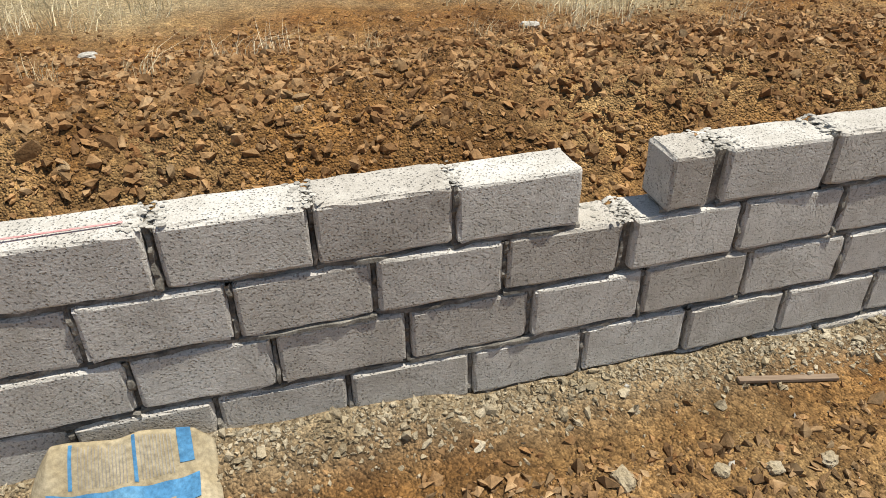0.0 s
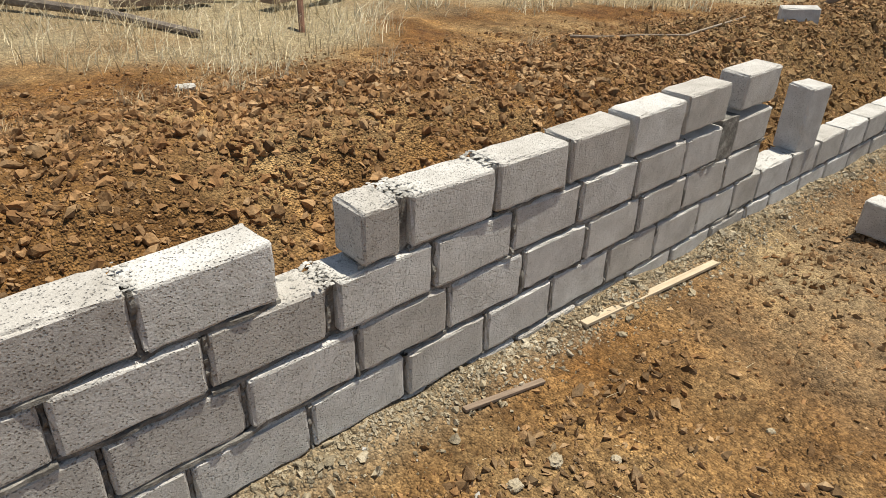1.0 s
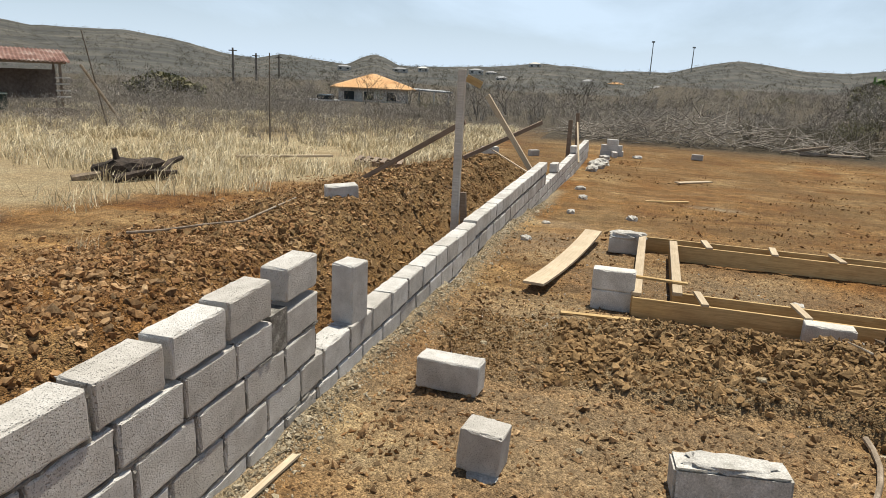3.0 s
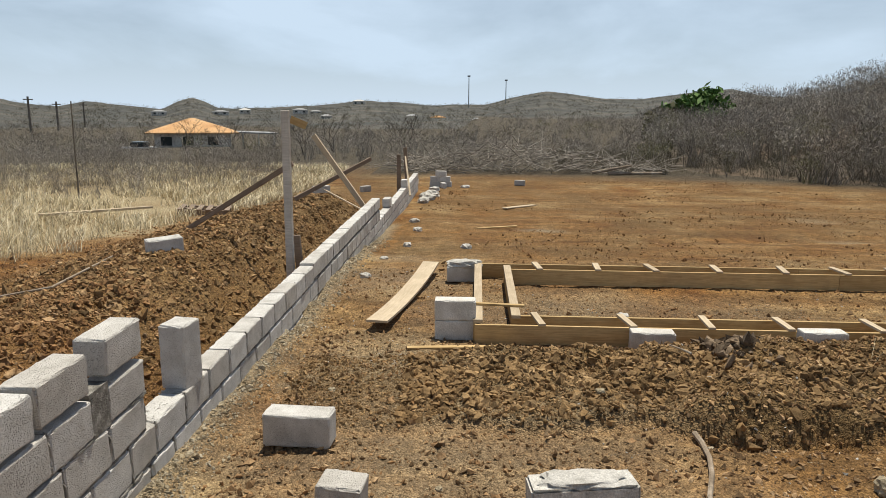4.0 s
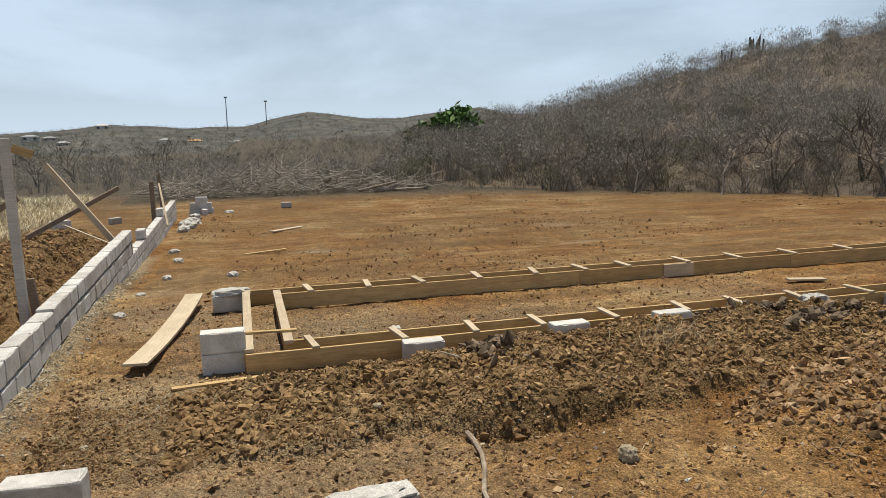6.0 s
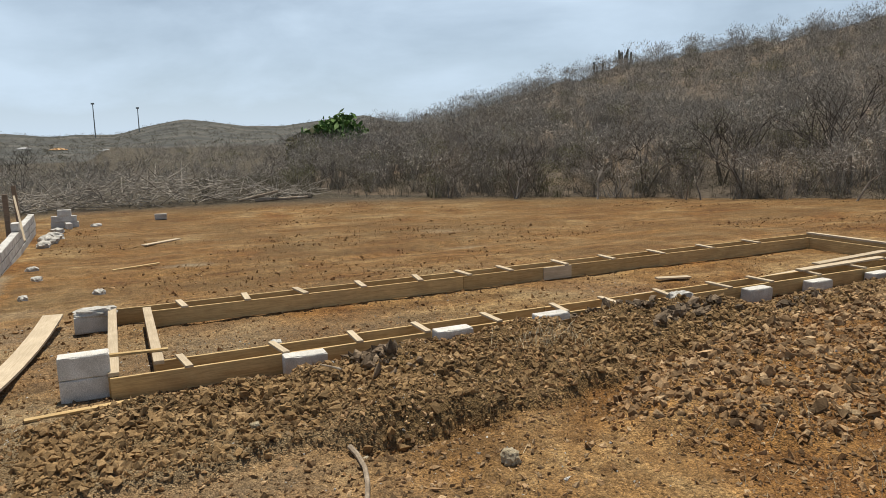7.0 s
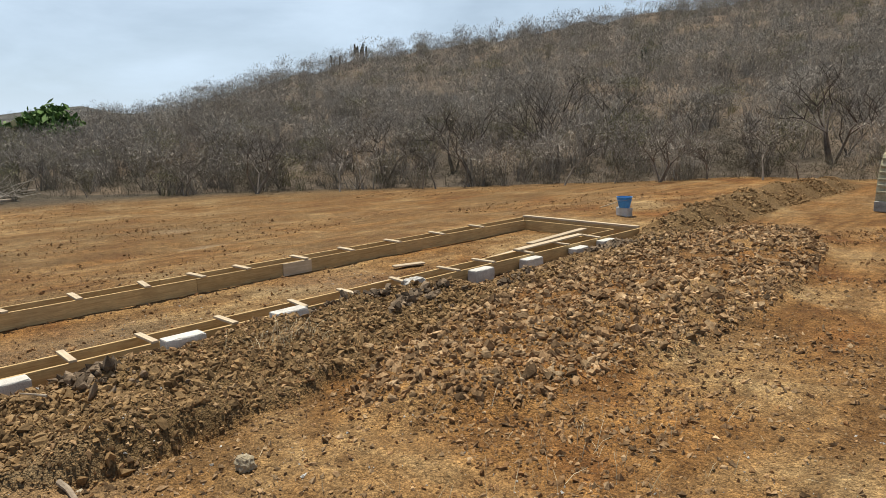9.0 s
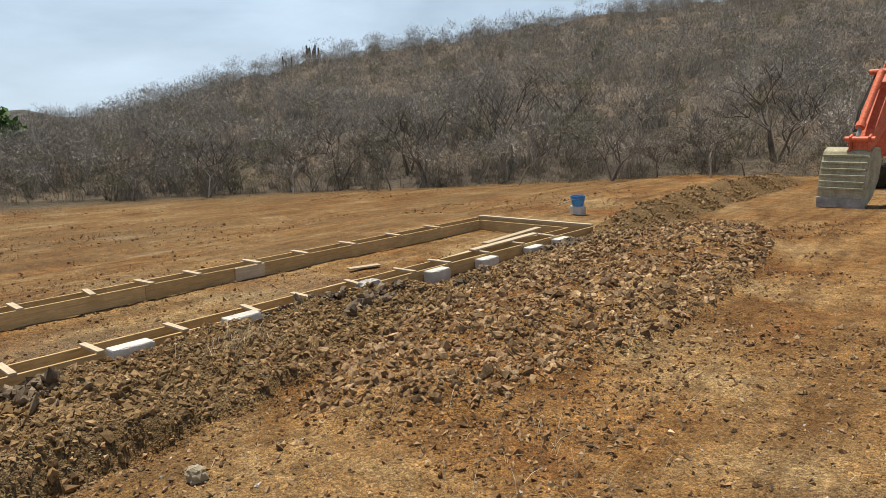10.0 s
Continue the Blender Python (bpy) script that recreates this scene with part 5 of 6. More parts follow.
def bag_sheet(u0, u1, v0, v1, nu, nv, lift, thick=0.0):
    bm = bmesh.new()
    g = [[bm.verts.new(bag_point(u0 + (u1 - u0) * i / nu, v0 + (v1 - v0) * j / nv, lift)) for j in range(nv + 1)] for i in range(nu + 1)]
    for i in range(nu):
        for j in range(nv):
            bm.faces.new((g[i][j], g[i][j + 1], g[i + 1][j + 1], g[i + 1][j]))
    if thick:
        r = bmesh.ops.extrude_face_region(bm, geom=bm.faces[:])
        for e in r["geom"]:
            if isinstance(e, bmesh.types.BMVert):
                e.co.z -= thick
    for f in bm.faces:
        f.smooth = True
    return bm


bag = thing("cement_bag", Matrix(), "crumpled empty paper cement bag with blue print", "bag")
part("body", bag_sheet(0, 1, 0, 1, 60, 50, 0, 0.035), CREAM, bag)
part("printed_band", bag_sheet(0.12, 0.9, 0.22, 0.4, 40, 12, 0.004), BLUE, bag, "blue printed band")
part("printed_band", bag_sheet(0.8, 0.88, 0.0, 0.15, 6, 10, 0.004), BLUE, bag, "blue printed band")
part("printed_stripe", bag_sheet(0.22, 0.24, 0.02, 0.2, 3, 10, 0.004), BLUE, bag)
part("printed_stripe", bag_sheet(0.56, 0.58, 0.01, 0.2, 3, 10, 0.004), BLUE, bag)
for i in range(15):
    u = 0.27 + i * 0.018
    part("printed_line", bag_sheet(u, u + 0.006, 0.03 + 0.008 * (i % 3), 0.2, 1, 12, 0.0035), GREYPRINT, bag)
for i in range(10):
    u = 0.6 + i * 0.018
    part("printed_line", bag_sheet(u, u + 0.006, 0.025, 0.19, 1, 12, 0.0035), GREYPRINT, bag)
for i in range(9):
    u = 0.2 + i * 0.065
    part("printed_bar", bag_sheet(u, u + 0.045, 0.32, 0.38, 4, 4, 0.007), CREAM, bag, "pale lettering bar")
lump("paper_scrap", 0.12, 0.09, 0.05, pose(-2.25, 3.62, gz(-2.25, 3.62) + 0.02), PALE, 31, "white paper scrap on dry grass", "scrap")
lump("paper_scrap", 0.14, 0.08, 0.05, pose(1.02, 3.62, gz(1.02, 3.62) + 0.02), PALE, 32, "white paper scrap at the edge of the grass", "scrap")

# ---- bucket on a block ----
BLUEPLASTIC = speckled("blue_plastic", (0.06, 0.24, 0.56), (0.075, 0.29, 0.64), (0.1, 0.34, 0.7), 4, 30, rough=0.4, bump=0, rand=0)
STEEL = speckled("worn_steel", (0.2, 0.2, 0.19), (0.3, 0.3, 0.28), (0.42, 0.41, 0.38), 6, 60, rough=0.5, bump=0.2, dist=0.003, rand=0)
bx, by = 7.0, -16.7
bz = gz(bx, by)
loose_block(pose(bx, by, bz + 0.1, 0, 0, -22), "concrete block carrying a bucket", group="loose blocks")
pail = thing("bucket", pose(bx, by, bz + 0.2), "blue plastic bucket standing on a block", "bucket")


def pail_body():
    bm = bmesh.new()
    rings = []
    for z, r in ((0, 0.125), (0.23, 0.175), (0.245, 0.19), (0.245, 0.17), (0.03, 0.12)):
        rings.append([bm.verts.new((r * math.cos(k * math.tau / 20), r * math.sin(k * math.tau / 20), z)) for k in range(20)])
    for a, b in zip(rings, rings[1:]):
        for k in range(20):
            bm.faces.new((a[k], a[(k + 1) % 20], b[(k + 1) % 20], b[k]))
    bm.faces.new(rings[0][::-1])
    bm.faces.new(rings[-1])
    return bm


part("body", pail_body(), BLUEPLASTIC, pail)
part("handle", tube([(0.18 * math.cos(a), 0.19 * math.sin(a), 0.225 - 0.06 * math.sin(a)) for a in np.linspace(0, math.pi, 10)], [0.006] * 10, 5), STEEL, pail, "wire handle")
board("stick", (bx + 0.45, by + 0.3, bz + 0.2), (bx + 0.1, by + 0.12, bz + 0.33), 0.05, 0.02, PALEWOOD, "wooden float leaning on the bucket", "stick")

# ---- excavator at the edge of the plot ----
ORANGE = speckled("orange_paint", (0.52, 0.1, 0.045), (0.64, 0.14, 0.065), (0.7, 0.2, 0.11), 2, 20, rough=0.5, bump=0, rand=0)
BUCKETSTEEL = speckled("dusty_bucket_steel", (0.26, 0.24, 0.155), (0.38, 0.35, 0.235), (0.5, 0.46, 0.33), 4, 30, rough=0.75, bump=0.2, dist=0.01, rand=0)
RUBBER = speckled("black_rubber", (0.02, 0.02, 0.02), (0.035, 0.035, 0.03), (0.06, 0.055, 0.05), 4, 30, rough=0.8, bump=0.2, dist=0.01, rand=0)
DARKGLASS, dnt, dbs, dtc, dgeo = material("cab_glass", 0.08)
dbs.inputs["Base Color"].default_value = (0.03, 0.04, 0.045, 1)
ex = thing("excavator", pose(1.96, -19.9, gz(2, -19.5), 0, 0, -12) @ Matrix.Scale(0.87, 4), "orange tracked excavator with its ribbed bucket on the ground", "excavator")


def prism(profile_pts, w, bevel=0.0):
    """A profile in (y, z) drawn out along x."""
    bm = bmesh.new()
    a = [bm.verts.new((-w / 2, y, z)) for y, z in profile_pts]
    b = [bm.verts.new((w / 2, y, z)) for y, z in profile_pts]
    n = len(a)
    for k in range(n):
        bm.faces.new((a[k], a[(k + 1) % n], b[(k + 1) % n], b[k]))
    bm.faces.new(a[::-1])
    bm.faces.new(b)
    if bevel:
        bmesh.ops.bevel(bm, geom=bm.edges[:], offset=bevel, segments=2, affect="EDGES", clamp_overlap=True)
    bmesh.ops.recalc_face_normals(bm, faces=bm.faces)
    return bm


SHELL = [(-0.3, 1.5), (0.1, 1.52), (0.28, 1.42), (0.4, 1.15), (0.47, 0.8), (0.5, 0.45), (0.5, 0.0), (0.44, 0.0), (0.0, 0.25), (-0.35, 0.7), (-0.45, 1.2)]
bk = part("bucket", prism(SHELL, 1.12, 0.015), BUCKETSTEEL, ex, "dusty ribbed digging bucket")
for z, y in ((1.28, 0.36), (1.1, 0.42), (0.94, 0.455), (0.78, 0.48), (0.62, 0.495), (0.46, 0.51)):
    st = part("wear_strip", box(1.06, 0.045, 0.06, Matrix.Translation((0, y + 0.005, z)), 0.008), BUCKETSTEEL, bk)
part("cutting_edge", box(1.14, 0.05, 0.26, Matrix.Translation((0, 0.505, 0.0)), 0.01), STEEL, bk, "worn steel cutting edge")
AX = -0.28                                         # the arm's line across the bucket
part("arm", prism([(-0.25, 1.45), (0.05, 1.6), (-0.2, 2.0), (-1.3, 3.45), (-1.45, 3.8), (-2.0, 3.85), (-2.2, 3.5), (-1.95, 3.1), (-0.9, 1.95)], 0.32, 0.025), ORANGE, ex).location.x = AX
for sx in (-0.22, 0.22):
    part("link_plate", prism([(0.05, 1.35), (0.3, 1.42), (0.34, 1.78), (0.2, 1.86), (-0.05, 1.62)], 0.05, 0.01), ORANGE, ex).location.x = AX + sx
part("link", box(0.4, 0.18, 0.28, pose(AX, 0.12, 1.4), 0.02), ORANGE, ex)
cyl = part("cylinder", tube([(AX + 0.08, 0.12, 2.02), (AX + 0.08, -0.15, 2.36), (AX + 0.08, -1.0, 3.4)], [0.085, 0.09, 0.09], 16), ORANGE, ex)
part("collar", tube([(AX + 0.08, 0.13, 2.0), (AX + 0.08, 0.05, 2.1)], [0.115, 0.115], 16), ORANGE, cyl)
part("piston", tube([(AX + 0.08, 0.24, 1.74), (AX + 0.08, 0.11, 2.04)], [0.05, 0.05], 12), STEEL, ex, "bright piston rod")
for y, z in ((0.24, 1.72), (-1.0, 3.4)):
    part("pin", tube([(AX - 0.34, y, z), (AX + 0.36, y, z)], [0.07, 0.07], 12), ORANGE, ex)
for k in range(2):
    part("hose", tube([(AX + 0.22 + 0.04 * k, 0.0, 1.9), (AX + 0.25 + 0.04 * k, -0.25, 2.4), (AX + 0.24 + 0.04 * k, -0.8, 3.0), (AX + 0.2, -1.2, 3.55)], [0.02] * 4, 6), RUBBER, ex, "black hydraulic hose")
part("boom", prism([(-1.6, 3.7), (-2.0, 4.0), (-4.2, 4.3), (-6.6, 1.9), (-6.2, 1.4), (-4.0, 3.5), (-2.0, 3.45)], 0.45, 0.02), ORANGE, ex).location.x = AX
for sx in (-1.15, 1.15):
    tr = part("track", prism([(-5.0, 0.3), (-4.75, 0.75), (-8.3, 0.75), (-8.6, 0.35), (-8.3, 0.0), (-5.2, 0.0)], 0.55, 0.04), RUBBER, ex)
    tr.location.x = sx
part("house", prism([(-5.3, 1.0), (-5.3, 1.9), (-8.9, 2.0), (-9.0, 1.0)], 2.6, 0.06), ORANGE, ex)
cabin = part("cab", prism([(-5.2, 1.9), (-5.4, 2.9), (-6.8, 2.95), (-6.9, 1.9)], 1.0, 0.05), ORANGE, ex)
cabin.location.x = -0.75
wd = part("window", box(0.9, 0.03, 0.75, pose(0, -5.28, 2.02, 11)), DARKGLASS, cabin)

# ---- behind the wall: charred stump, timber, pallets, stakes ----
stump = lump("stump", 1.0, 0.45, 0.4, pose(8.9, 6.1, gz(8.9, 6.1) + 0.12, 0, 0, -35), CHAR, 21, "charred tree stump lying in dry grass", "stump")
for i, (a, b) in enumerate((((8.78, 6.12, 0.1), (8.7, 6.2, 0.52)), ((8.4, 6.0, 0.08), (9.3, 5.5, 0.12)), ((8.2, 6.6, 0.06), (9.0, 5.9, 0.1)), ((9.2, 5.7, 0.1), (9.75, 5.7, 0.3)))):
    z = gz(8.9, 6.1)
    branch("log", [(a[0], a[1], z + a[2]), ((a[0] + b[0]) / 2, (a[1] + b[1]) / 2 + 0.04, z + (a[2] + b[2]) / 2 + 0.05), (b[0], b[1], z + b[2])], 0.07, 0.04, CHAR if i != 2 else DEADWOOD, "charred log lying beside the stump", "log", "charred logs")


def ground_board(x0, y0, x1, y1, w, t, mat, label, h=0.0, category="plank"):
    return board("plank" if category == "plank" else category, (x0, y0, gz(x0, y0) + t / 2 + h), (x1, y1, gz(x1, y1) + t / 2 + h), w, t, mat, label, category)


ground_board(2.5, 8.6, 4.1, 7.95, 0.3, 0.26, OLDWOOD, "heavy dark timber beam lying in grass", 0.0, "beam")
ground_board(4.07, 8.0, 5.3, 8.15, 0.22, 0.1, OLDWOOD, "dark board lying beyond a beam", 0.12)
ground_board(3.45, 6.6, 6.3, 7.45, 0.24, 0.07, OLDWOOD, "long weathered plank lying in grass", 0.1)
branch("log", on_ground([(2.7, 7.5), (3.2, 7.4), (3.7, 7.25)], 0.1), 0.07, 0.06, BARK, "short log lying in grass", "log")
ground_board(1.8, 7.25, 2.95, 7.1, 0.22, 0.08, OLDWOOD, "cracked weathered plank end in grass", 0.05)
branch("pole", [(0.6, 7.9, gz(0.6, 7.9) + 0.14), (1.5, 6.6, gz(1.5, 6.6) + 0.09), (2.0, 5.4, gz(2, 5.4) + 0.04)], 0.06, 0.04, BARK, "thin bare pole lying in grass", "pole")
RUST = speckled("rusty_steel", (0.13, 0.07, 0.05), (0.22, 0.12, 0.08), (0.3, 0.17, 0.12), 8, 60, rough=0.8, bump=0.3, dist=0.003, rand=0)
pz = gz(3.0, 5.4)
branch("pipe_stake", [(3.12, 5.3, pz - 0.1), (3.24, 5.5, pz + 0.45)], 0.035, 0.035, RUST, "rusty pipe stake driven into the ground", "stake")


def pallet(m, mat, label):
    t = thing("pallet", m, label, "pallet")
    for k in range(6):
        part("slat", box(1.15, 0.11, 0.022, Matrix.Translation((0, -0.5 + k * 0.2, 0.1)), 0.003), mat, t)
    for k in range(3):
        part("runner", box(0.1, 1.1, 0.1, Matrix.Translation((-0.5 + k * 0.5, 0, 0)), 0.003), mat, t)
    return t


pallet(pose(15.2, 4.05, gz(15.2, 4.05) + 0.02, 3, 2, 15), OLDWOOD, "weathered pallet lying at the grass's edge")
GREYPAINT = wood_material("pale_pallet_wood", (0.5, 0.47, 0.42), (0.68, 0.65, 0.6))
px, py = 17.6, 23.4
for k in range(6):
    pallet(pose(float(px) + 0.1 * k, float(py) - 0.05 * k, gz(float(px), float(py)) + 0.155 * k, 0, 0, -20 + 6 * k), GREYPAINT, "pale pallet in a small pile on dry grass")
ground_board(13.0, 6.6, 15.0, 5.2, 0.12, 0.05, PALEWOOD, "pale board lying in dry grass", 0.12)
pz = gz(20.3, 15.1)
branch("pole", [(20.3, 15.1, pz - 0.1), (19.35, 16.1, pz + 2.2)], 0.05, 0.045, DEADWOOD, "leaning bleached pole in the grass", "pole")
branch("pole", [(19.9, 15.6, pz - 0.1), (19.5, 16.1, pz + 3.3)], 0.03, 0.022, BARK, "thin upright pole in the grass", "pole")
branch("pole", [(19.35, 9.2, gz(19.35, 9.2) - 0.1), (19.3, 9.15, gz(19.3, 9.2) + 2.8)], 0.025, 0.018, BARK, "thin upright pole in the grass", "pole")

# ---- buildings ----
WHITEWALL = speckled("pale_render", (0.5, 0.47, 0.42), (0.62, 0.59, 0.54), (0.7, 0.68, 0.63), 0.5, 4, bump=0, rand=0.12)
ROOFTILE = speckled("orange_roof_tiles", (0.5, 0.27, 0.12), (0.62, 0.37, 0.18), (0.68, 0.45, 0.25), 0.6, 6, bump=0.3, dist=0.05, rand=0)
REDTIN = speckled("rusty_red_roof_sheet", (0.15, 0.075, 0.06), (0.26, 0.15, 0.12), (0.45, 0.38, 0.34), 1.3, 10, bump=0.2, dist=0.02, rand=0)
TIN = speckled("pale_roof_sheet", (0.26, 0.26, 0.26), (0.34, 0.34, 0.34), (0.42, 0.42, 0.42), 0.6, 6, rough=0.5, bump=0, rand=0)
PANEL = speckled("dusty_brown_panel", (0.14, 0.11, 0.09), (0.19, 0.15, 0.125), (0.24, 0.2, 0.17), 0.9, 9, bump=0, rand=0)
BINGREEN = speckled("dark_green_plastic", (0.02, 0.035, 0.03), (0.03, 0.05, 0.042), (0.05, 0.07, 0.06), 2, 20, rough=0.5, bump=0, rand=0)


def facing(az, r, z):
    """A pose whose x runs to the right across the view and y away from it."""
    px, py = polar_xy(az, r)
    return pose(float(px), float(py), z, 0, 0, az - 90)


def hip_roof(w, d, h, over=0.5):
    bm = bmesh.new()
    x, y = w / 2 + over, d / 2 + over
    k = max(w / 2 - d / 2, 0.3)
    v = [bm.verts.new(p) for p in ((-x, -y, 0), (x, -y, 0), (x, y, 0), (-x, y, 0), (-k, 0, h), (k, 0, h), (-x, -y, -0.15), (x, -y, -0.15), (x, y, -0.15), (-x, y, -0.15))]
    for f in ((0, 1, 5, 4), (1, 2, 5), (2, 3, 4, 5), (3, 0, 4), (6, 7, 1, 0), (7, 8, 2, 1), (8, 9, 3, 2), (9, 6, 0, 3), (9, 8, 7, 6)):
        bm.faces.new([v[i] for i in f])
    return bm


house = thing("house", facing(20.3, 100, -3.6), "low house with an orange hipped roof", "house")
part("wall", box(9.2, 8.5, 2.6), WHITEWALL, house)
rf = part("roof", hip_roof(9.4, 9.0, 1.75, 0.9), ROOFTILE, house, "orange tiled hipped roof")
rf.location.z = 2.6
pr = part("porch_roof", box(5.2, 6.0, 0.16, pose(8.2, 0, 2.35, 0, 2)), TIN, house)
for k in range(3):
    part("porch_post", box(0.18, 0.18, 2.4, pose(6.2 + 2.0 * k, -2.8, 0)), WHITEWALL, house)
for k, xx in enumerate((-3.2, -0.6, 2.4)):
    wn_ = part("window", box(1.3, 0.08, 1.1, pose(xx, -4.27, 0.95)), DARKGLASS, house)
    part("sill", box(1.5, 0.16, 0.07, pose(xx, -4.32, 0.86)), WHITEWALL, wn_)
TRUCKWHITE = speckled("white_car_paint", (0.55, 0.55, 0.55), (0.62, 0.62, 0.62), (0.68, 0.68, 0.68), 2, 10, rough=0.4, bump=0, rand=0)
car = thing("car", facing(24.2, 92, -3.5), "white car parked beside the house", "car")
part("body", prism([(-0.9, 0.35), (-0.9, 0.95), (0.9, 0.95), (0.9, 0.35)], 4.0, 0.12), TRUCKWHITE, car)
part("cabin", box(2.1, 1.5, 0.6, pose(0.2, 0, 0.95), 0.15), DARKGLASS, car)
for sx in (-1.25, 1.25):
    part("wheel", tube([(sx, -0.95, 0.33), (sx, 0.95, 0.33)], [0.33, 0.33], 12), RUBBER, car)

# open shed with a sheet roof
shed = thing("shed", facing(47.2, 36.5, -1.05), "open shed with a rusty red sheet roof", "shed")


def sheet_roof():
    bm = bmesh.new()
    n, x0, x1 = 90, -4.6, 3.1
    rows = []
    for y, z in ((-1.6, 2.5), (2.2, 3.0)):
        rows.append([bm.verts.new((x0 + (x1 - x0) * i / n, y, z + 0.03 * math.cos(i * math.pi) + (0.12 * (0.5 - i / n)))) for i in range(n + 1)])
    for i in range(n):
        bm.faces.new((rows[0][i], rows[0][i + 1], rows[1][i + 1], rows[1][i]))
    r = bmesh.ops.extrude_face_region(bm, geom=bm.faces[:])
    for e in r["geom"]:
        if isinstance(e, bmesh.types.BMVert):
            e.co.z -= 0.02
    return bm


part("roof", sheet_roof(), REDTIN, shed, "rusty red corrugated roof sheets")
part("back_panel", box(3.6, 0.06, 1.3, pose(0.9, 1.2, 0.75)), PANEL, shed)
for xx in (-4.4, -0.6, 2.7):
    part("post", box(0.1, 0.1, 2.5, pose(xx, -1.4, 0)), OLDWOOD, shed)
    part("post", box(0.1, 0.1, 2.9, pose(xx, 2.0, 0)), OLDWOOD, shed)
part("beam", box(7.5, 0.08, 0.14, pose(-0.8, -1.42, 2.35)), OLDWOOD, shed)
for k in range(4):
    part("shelf_board", box(0.55, 0.3, 0.05, pose(2.75, -1.6, 0.95 + 0.27 * k)), GREYPAINT, shed)
for k in range(9):
    part("fence_rod", box(0.03, 0.03, 1.4, pose(-2.6 + 0.2 * k, 1.3, 0.4)), RUST, shed)
wheelie = thing("bin", facing(46.9, 34.5, -1.0), "dark green plastic bin beside a shed", "bin")
part("body", prism([(-0.35, 0.0), (0.35, 0.0), (0.42, 1.0), (-0.42, 1.0)], 0.9, 0.03), BINGREEN, wheelie)
part("lid", box(0.96, 0.92, 0.07, pose(0, 0, 1.0), 0.02), BINGREEN, wheelie)
for k in range(3):
    m = facing(49.5 - 2.8 * k, 33.5, -1.0)
    board("plank", m @ Vector((-0.9, 0, 0.12 + 0.1 * k)), m @ Vector((1.1, 0.4, 0.2)), 0.25, 0.05, GREYPAINT if k else OLDWOOD, "loose board lying before a shed", "plank")
lump("scrap_heap", 1.6, 0.8, 0.7, facing(43.2, 33.5, -0.85), CHAR, 33, "dark heap of scrap wood beside a shed", "heap")
px, py = polar_xy(50.5, 43)
leafy_tree(float(px), float(py), -0.9, 3.0, 3.2, 15, LEAF, "green bushy tree behind a shed")
px, py = polar_xy(36.0, 75)
leafy_tree(float(px), float(py), -2.8, 2.6, 4.2, 16, OLIVE, "yellow-green bush on the plain")
# small houses on the far slopes
def cottage(az, el, r, w, h, roof, label):
    z = HUB[2] + r * math.tan(radians(el))
    t = thing("far_house", facing(az, r, z - h * 0.85), label, "house", "far houses")
    w, h = w * 0.55, h * 0.6
    part("wall", box(w, w * 0.7, h), WHITEWALL, t)
    k = part("roof", hip_roof(w, w * 0.7, h * 0.35, 0.4), roof, t)
    k.location.z = h
    for sx in (-0.28, 0.25):
        part("window", box(w * 0.16, 0.1, h * 0.4, pose(sx * w, -w * 0.35 - 0.02, h * 0.35)), DARKGLASS, t)


for az, el, r, w, h, roof in ((22.6, -0.05, 420, 14, 4, TIN), (18.2, -0.05, 430, 16, 3.5, TIN), (16.4, 0.1, 460, 12, 4, WHITEWALL), (12.2, 0.15, 420, 15, 4, TIN), (11.0, 0.02, 430, 12, 4, TIN), (10.2, -0.3, 330, 9, 4, TIN), (7.6, 0.85, 600, 18, 6, WHITEWALL), (3.4, -0.25, 360, 10, 4, TIN), (1.3, -0.35, 340, 12, 4, ROOFTILE), (-1.8, -0.5, 320, 11, 4, TIN), (-3.6, -0.25, 380, 12, 4, TIN), (-5.6, -0.35, 360, 10, 4, ROOFTILE), (-8.4, -0.3, 340, 13, 4, TIN), (-10.4, -0.4, 330, 16, 4.5, PANEL), (-9.3, 0.1, 460, 10, 4, TIN)):
    cottage(az, el, r, w, h, roof, "small pale house on a distant slope" if roof != ROOFTILE else "small house with an orange roof on a distant slope")


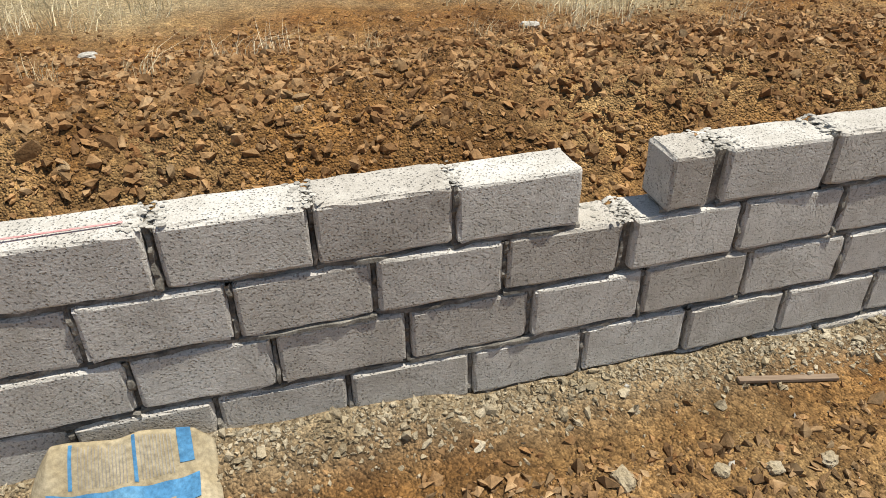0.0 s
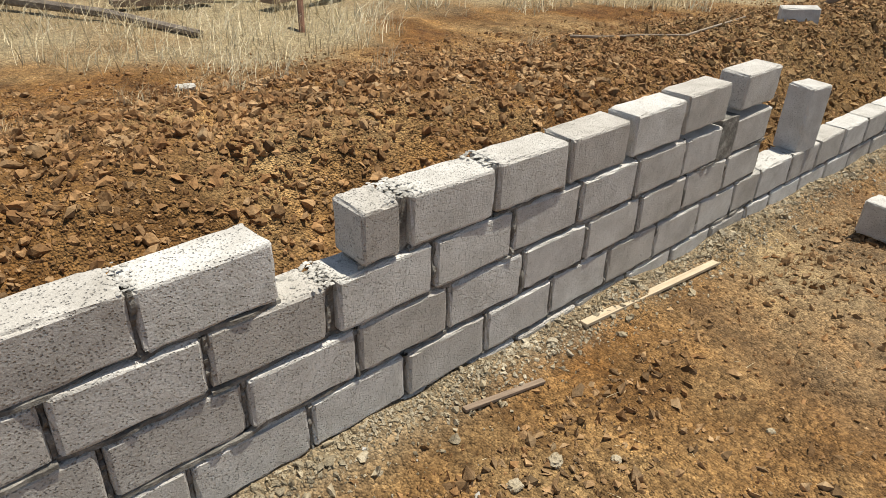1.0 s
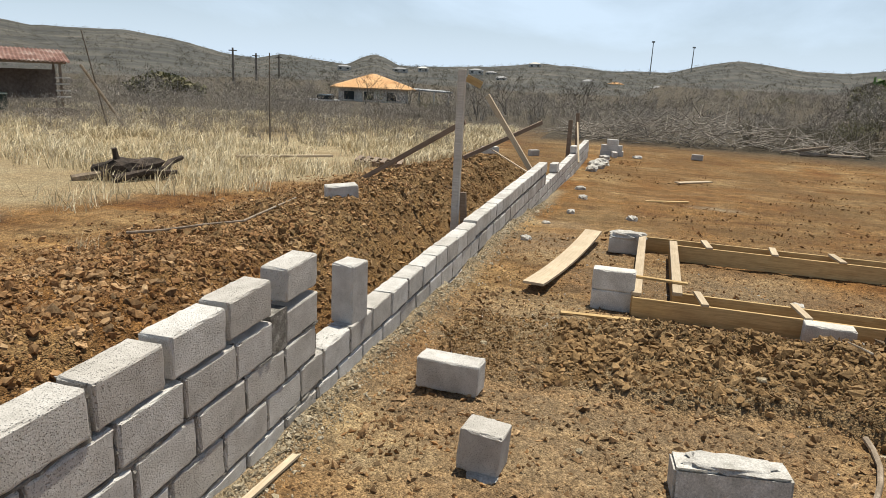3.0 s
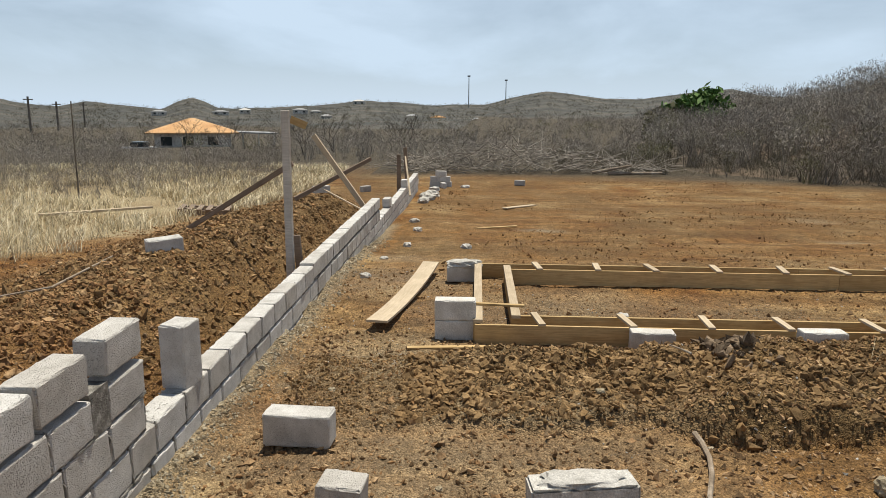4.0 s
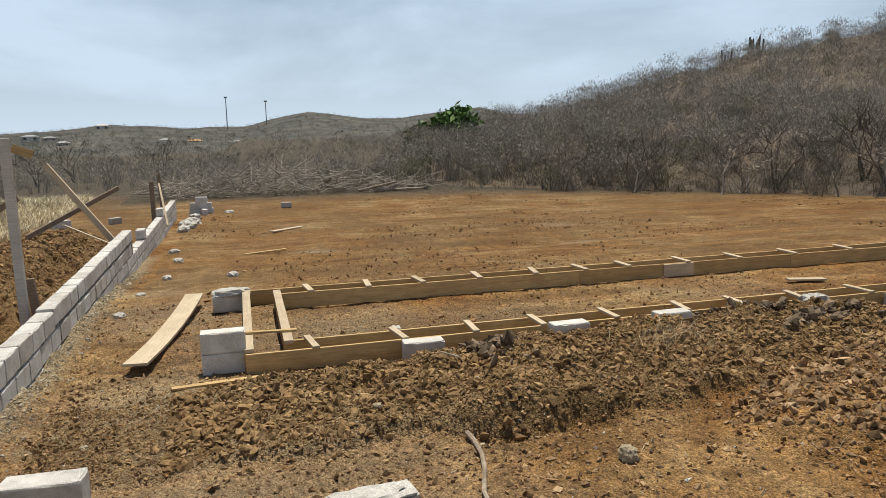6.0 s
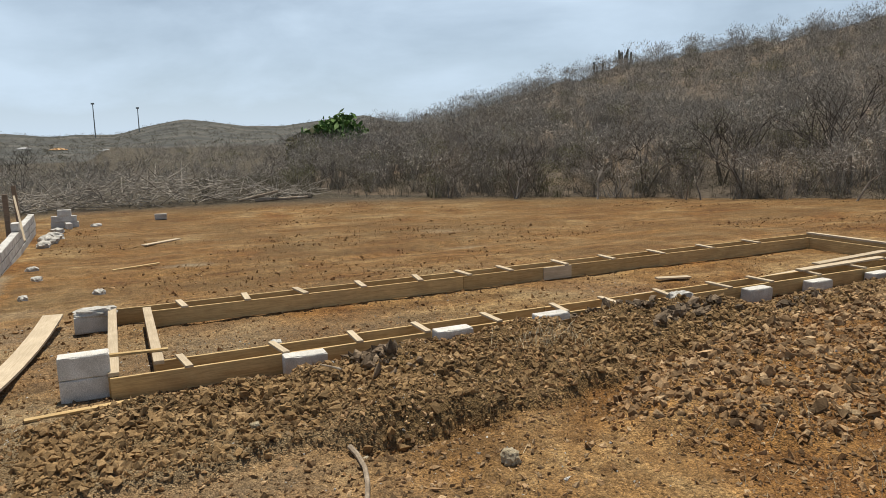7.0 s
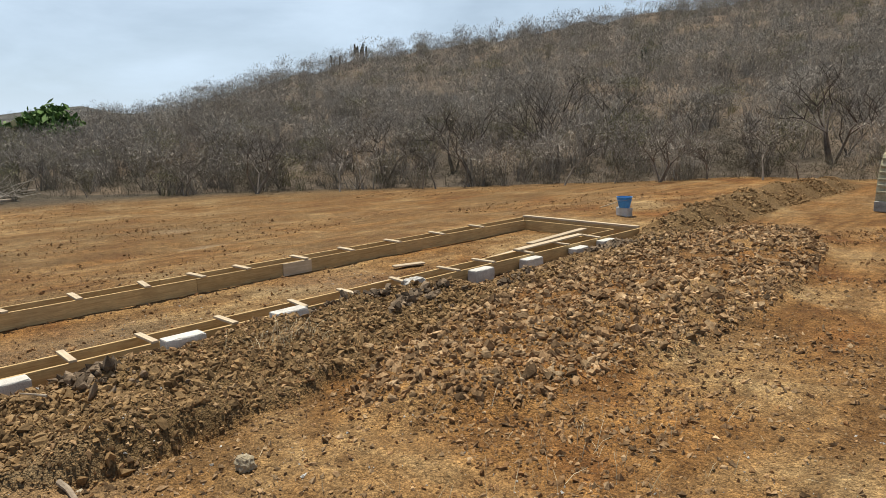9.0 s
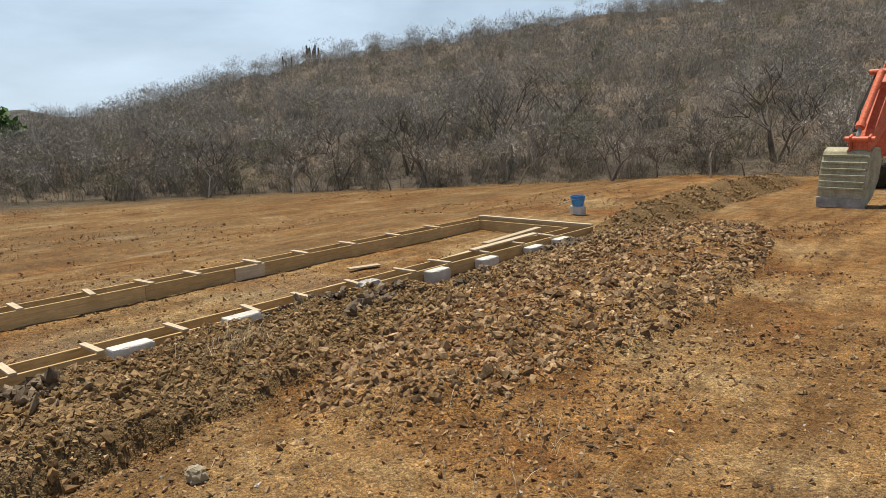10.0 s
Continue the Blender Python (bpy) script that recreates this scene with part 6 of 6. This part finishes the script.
def mast(az, el0, el1, r):
    z0 = HUB[2] + r * math.tan(radians(el0))
    h = r * (math.tan(radians(el1)) - math.tan(radians(el0)))
    t = thing("mast", facing(az, r, z0), "tall thin floodlight mast on the skyline", "mast", "masts")
    part("pole", tube([(0, 0, -4), (0, 0, h)], [0.45, 0.3], 6), STEEL, t)
    part("lamp_head", box(2.4, 1.2, 1.2, pose(0, 0, h)), STEEL, t)


mast(-1.15, 0.4, 2.65, 590)
mast(-4.1, 0.75, 2.35, 610)
for az, r, h in ((31.0, 190, 9.0), (29.3, 200, 8.0), (27.6, 230, 8.0)):
    t = thing("utility_pole", facing(az, r, -4.5), "dark utility pole among distant scrub", "pole", "utility poles")
    part("pole", tube([(0, 0, 0), (0, 0, h)], [0.3, 0.22], 6), BARK, t)
    part("crossarm", box(2.0, 0.2, 0.25, pose(0, 0, h - 0.8)), BARK, t)

# column cactus on the ridge
CACTUS = speckled("cactus_green", (0.02, 0.03, 0.022), (0.034, 0.046, 0.03), (0.05, 0.065, 0.042), 2, 12, bump=0.3, dist=0.02, rand=0)


def cactus(az, s, h, n, seed):
    r = random.Random(seed)
    px, py = polar_xy(az, float(hill_r(np.array(az), np.array(s))))
    t = thing("cactus", pose(float(px), float(py), float(near_hill_z(np.array(az), np.array(s))) - 0.3), "dark column cactus standing out of the scrub", "cactus")
    for k in range(n):
        a = r.uniform(0, math.tau)
        sp, hh = r.uniform(0.2, 0.9), h * r.uniform(0.65, 1.0)
        c, q = math.cos(a) * sp, math.sin(a) * sp
        part("column", tube([(c * 0.3, q * 0.3, 0), (c, q, hh * 0.35), (c * 1.1, q * 1.1, hh * 0.95), (c * 1.1, q * 1.1, hh)], [0.09, 0.12, 0.11, 0.03], 8), CACTUS, t)


cactus(-41.5, 0.98, 2.7, 8, 1)
cactus(-39.6, 0.98, 2.4, 3, 2)
cactus(-64.0, 0.5, 2.2, 4, 3)

n = 2600
x, y = r3.uniform(-2, 8, n), -0.3 - r3.random(n) ** 1.3 * 9
k = (wobble(x, y, 0.7, 95) > -0.1) & (bank(x, y) < 0.03)
grass("straw_bits", x[k], y[k], r3.uniform(0.004, 0.02, k.sum()), np.full(k.sum(), 0.0016), "short bits of straw trodden into the soil", 96, 4.0)
